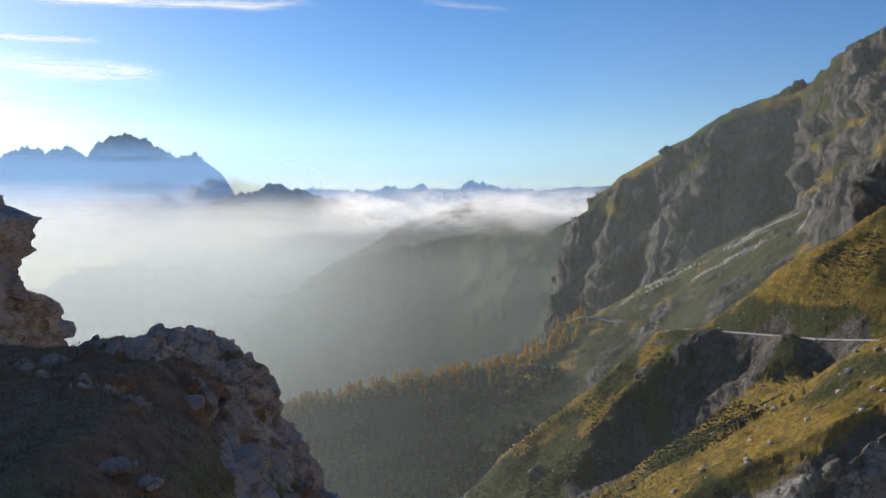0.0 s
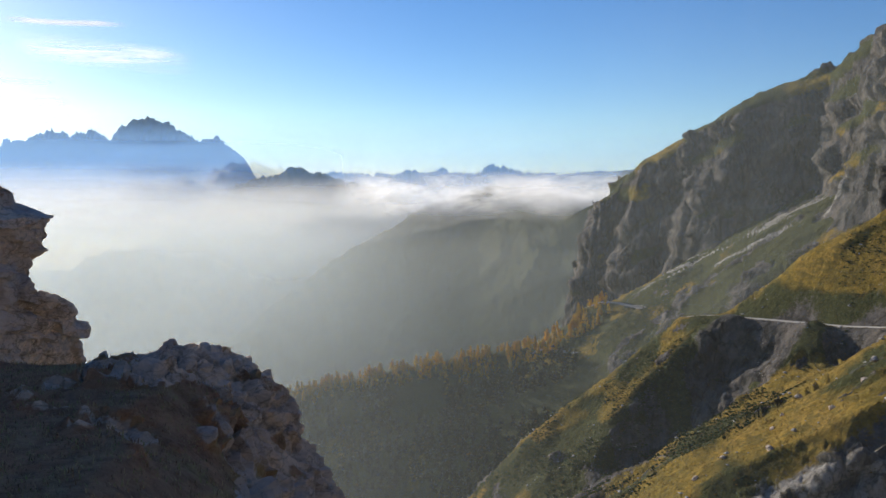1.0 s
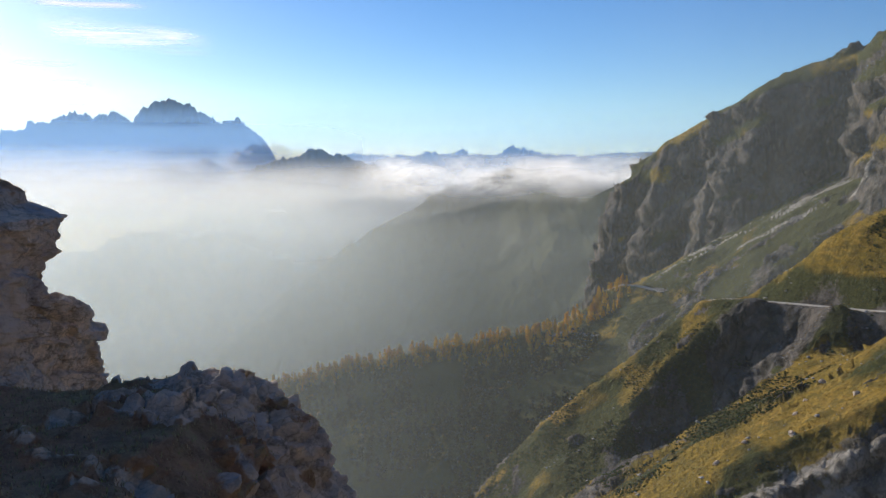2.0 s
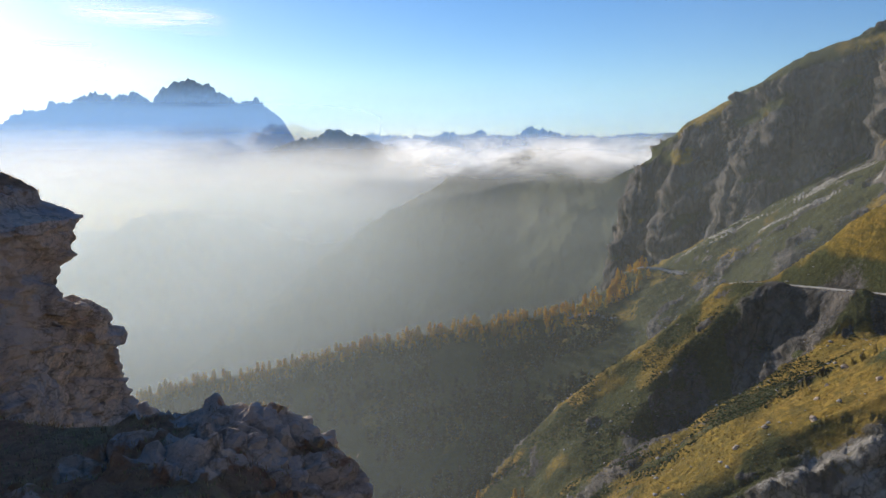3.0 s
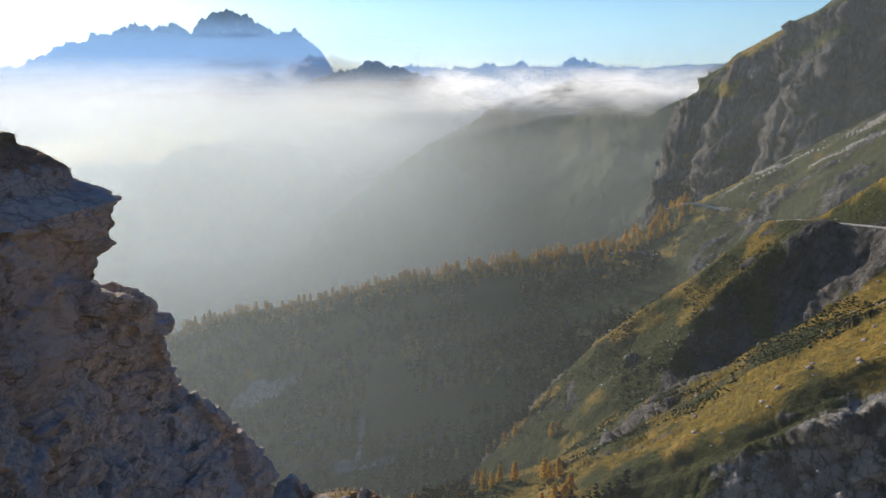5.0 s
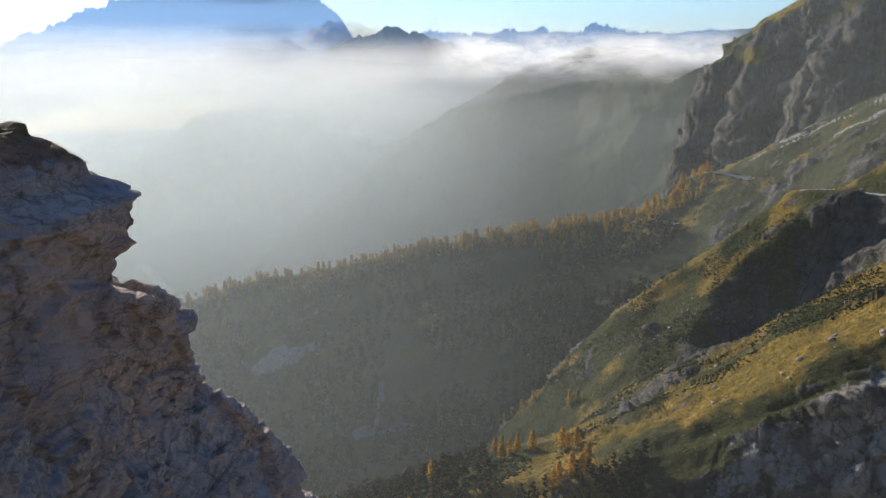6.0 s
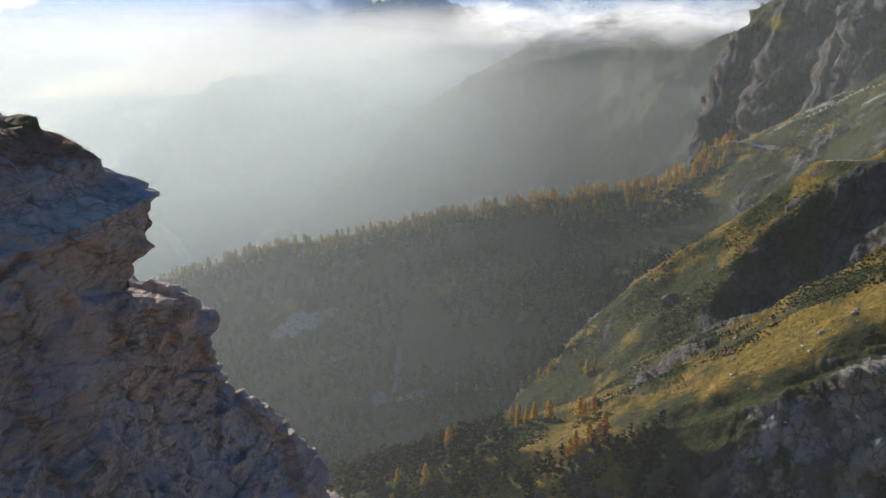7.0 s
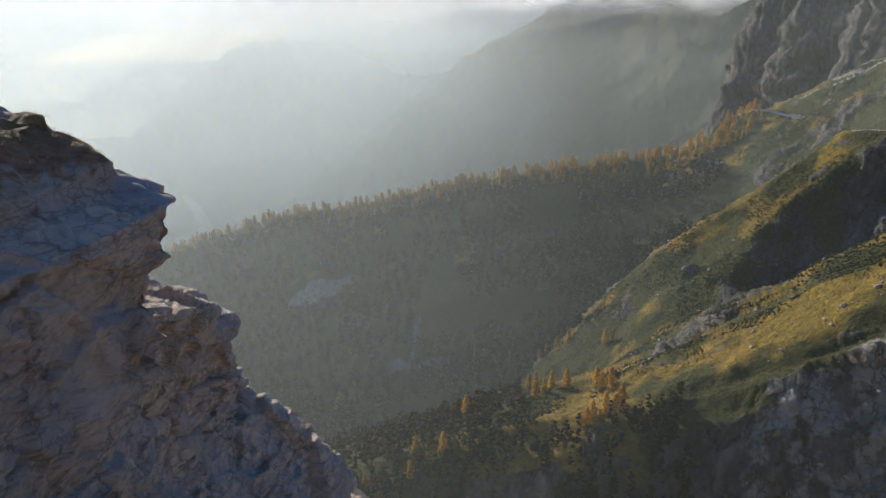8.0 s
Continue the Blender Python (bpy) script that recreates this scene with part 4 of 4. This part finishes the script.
# ---- dwarf pine and stones on the slopes ----
def scatter(name, n, box, keep, size, flat, mat, seed, label, cat):
    g = np.random.default_rng(seed)
    x, y = g.uniform(box[0], box[1], n), g.uniform(box[2], box[3], n)
    z, w, _ = land(x, y)
    ok = keep(x, y, z, w)
    C = np.stack([x[ok], y[ok], z[ok] + 0.15], -1)
    S = size[0] + (size[1] - size[0]) * g.uniform(0, 1, len(C)) ** 3
    V, F = clump_cloud(C, S, g)
    V[:, 2] = np.repeat(C[:, 2], 6) + (V[:, 2] - np.repeat(C[:, 2], 6)) * flat
    return tagged(new(name, tri_mesh(name, V, F, mat)), label, cat, kind="stuff")


def pine_patch(x, y, z, w):
    return (w == 0) & ~((x > 25) & (y < 240)) & (line_near(x, y, [(150, 690, 0), (262, 596, 0)])[0] > 10) & (fbm(x / 34, y / 34, 0.5, 4, 75) + 0.3 * sstep(-60, -170, z) + 0.35 * sstep(540, 640, y) > 0.2)


STONE = plain_material("scattered_stone", (0.24, 0.225, 0.205), (0.46, 0.43, 0.39), 1.2, 0.9, 0.2)
scatter("dwarf_pine", 210000, (-60, 300, 190, 690), pine_patch, (0.25, 1.15), 0.6, PINE, 51, "low dark green dwarf pine scrub on the slopes", "scrub")
TUSSOCK = leaf_material("tussock_blades", [(0.2, (0.1, 0.08, 0.02)), (0.5, (0.25, 0.16, 0.03)), (0.8, (0.33, 0.2, 0.04))])
scatter("grass_tussock", 22000, (-20, 230, 200, 520), lambda x, y, z, w: w == 0, (0.2, 0.55), 0.6, TUSSOCK, 53, "rough golden grass tussocks on the meadow", "grass")
scatter("stones", 1500, (20, 260, 200, 520), lambda x, y, z, w: (w == 0) & (fbm(x / 28, y / 28, 0.7, 3, 77) > 0.05), (0.25, 1.5), 0.8, STONE, 57, "pale limestone blocks strewn over the meadow", "stones")


# ---- grass, stones and loose blocks close to the camera ----
def blade_material():
    m, nt, b = material("dry_grass")
    geo = nt.nodes.new("ShaderNodeNewGeometry")
    c = ramp(nt, geo.outputs["Random Per Island"], [(0.1, (0.28, 0.16, 0.085)), (0.4, (0.44, 0.28, 0.145)), (0.7, (0.56, 0.4, 0.2)), (0.95, (0.34, 0.31, 0.1))])
    nt.links.new(c, b.inputs["Base Color"])
    b.inputs["Roughness"].default_value = 0.8
    tl = nt.nodes.new("ShaderNodeBsdfTranslucent")
    nt.links.new(c, tl.inputs[0])
    mx = node(nt, "ShaderNodeMixShader", Fac=0.35)
    nt.links.new(b.outputs[0], mx.inputs[1])
    nt.links.new(tl.outputs[0], mx.inputs[2])
    nt.links.new(mx.outputs[0], nt.nodes["Material Output"].inputs[0])
    return m


BLADES = blade_material()


def blades(C, up, h, seed):
    """Bent blades of grass, five to a root; returns vertices and triangles."""
    g = np.random.default_rng(seed)
    n = len(C) * 5
    root = np.repeat(C, 5, 0) + g.normal(0, 0.035, (n, 3)) * (1, 1, 0.15)
    H = np.repeat(h, 5) * g.uniform(0.5, 1.2, n)
    a = g.uniform(0, 6.28, n)
    out = np.stack([np.cos(a), np.sin(a), 0 * a], -1) * g.uniform(0.3, 1.6, n)[:, None]
    side = np.stack([-np.sin(a), np.cos(a), 0 * a], -1) * 0.005
    U = np.repeat(up, 5, 0)
    mid = root + H[:, None] * (0.6 * U + 0.25 * out)
    tip = root + H[:, None] * (0.9 * U + 0.8 * out)
    V = np.stack([root - side, root + side, mid + side * 0.7, mid - side * 0.7, tip], 1).reshape(-1, 3)
    F = (np.array([(0, 1, 2), (0, 2, 3), (3, 2, 4)])[None] + 5 * np.arange(n)[:, None, None]).reshape(-1, 3)
    return V, F


def turf_on(ob, n, keep, hmin, hmax, seed, label):
    """Grass rooted on the upward points of a thing's mesh, as a part of it."""
    g = np.random.default_rng(seed)
    me = ob.data
    co = np.empty(len(me.vertices) * 3, np.float32)
    me.vertices.foreach_get("co", co)
    no = np.empty(len(me.vertices) * 3, np.float32)
    me.vertices.foreach_get("normal", no)
    tu = np.empty(len(me.vertices), np.float32)
    me.attributes["turf"].data.foreach_get("value", tu)
    co, no = co.reshape(-1, 3).astype(float), no.reshape(-1, 3)
    ok = np.where(keep(co[:, 0], co[:, 1], co[:, 2], tu, no[:, 2]))[0]
    pick = g.choice(ok, min(n, len(ok)), replace=False)
    C = co[pick] - (0, 0, 0.01)
    V, F = blades(C, np.tile((0.0, 0.0, 1.0), (len(C), 1)), g.uniform(hmin, hmax, len(C)), seed)
    p = new("turf", tri_mesh("turf", V, F, BLADES))
    p.parent = ob
    return tagged(p, label, kind="stuff")


LEDGE = bpy.data.objects["rock_ledge"]
CRAG = bpy.data.objects["rock_crag"]
turf_on(LEDGE, 15000, lambda x, y, z, t, nz: (t > 0.45) & (y > 4) & (y < 14) & (x < 0) & (nz > 0.3), 0.02, 0.055, 71, "dry brown autumn grass")
turf_on(CRAG, 1200, lambda x, y, z, t, nz: (t > 0.42) & (y > 11) & (x > -11) & (z > -6) & (nz > 0.15), 0.02, 0.055, 73, "dry grass on ledges of the crag")


def stone_mesh(seed, flat):
    bm = bmesh.new()
    bmesh.ops.create_icosphere(bm, subdivisions=4, radius=1.0)
    V = np.array([v.co for v in bm.verts])
    f, c = facets(V[:, 0] + seed, V[:, 1], V[:, 2], 0.9, 700 + seed, 0.9)
    f2, c2 = facets(V[:, 0], V[:, 1] + seed, V[:, 2], 2.6, 720 + seed, 0.9)
    k = 1 + 0.5 * f + 0.3 * f2 + 0.05 * fbm(V[:, 0] * 4, V[:, 1] * 4, V[:, 2] * 4, 3, seed)
    for v, q in zip(bm.verts, k):
        v.co = Vector((v.co.x * q, v.co.y * q * 0.8, v.co.z * q * flat))
    me = bpy.data.meshes.new("stone")
    bm.to_mesh(me)
    bm.free()
    me.materials.append(WEATHERED)
    return me


STONE_MESHES = [stone_mesh(k, f) for k, f in enumerate((0.35, 0.5, 0.65, 0.8))]
for x, y, size, k, turn in [(-1.94, 7.97, 0.11, 0, 20), (-1.76, 8.08, 0.09, 0, 80), (-1.29, 8.0, 0.06, 2, 10), (-0.97, 7.8, 0.08, 1, 140), (-2.95, 12.3, 0.11, 1, 30)]:
    z = float(ledge_height(np.array([x]), np.array([y]))[0])
    st = new("stone", STONE_MESHES[k])
    st.matrix_world = pose(x, y, z + 0.3 * size, 6, -5, turn) @ Matrix.Diagonal((size, size, size, 1))
    tagged(st, "pale limestone block half sunk in the turf of the ledge", "stone", "stones on the ledge")

# ---- single boulders on the meadow ----
BOULDERS = [(197, 357, 2.0, 3), (131, 262, 1.3, 2), (118, 256, 1.0, 3), (141, 276, 1.5, 2), (104, 268, 0.9, 1), (122, 291, 1.1, 2), (97, 252, 1.2, 3), (151, 268, 1.6, 2), (86, 262, 0.9, 2),
            (112, 280, 0.8, 3), (160, 284, 1.3, 1), (76, 258, 1.1, 2), (146, 250, 1.2, 3), (134, 247, 0.9, 2)]
bz = land(np.array([b[0] for b in BOULDERS], float), np.array([b[1] for b in BOULDERS], float))[0]
for k, (x, y, size, form) in enumerate(BOULDERS):
    b = new("boulder", STONE_MESHES[form])
    b.matrix_world = pose(x, y, float(bz[k]) + 0.25 * size, 8, 5, 67 * k) @ Matrix.Diagonal((size, size, size, 1))
    tagged(b, "pale limestone boulder lying in the golden meadow grass", "boulder", "boulders on the meadow")
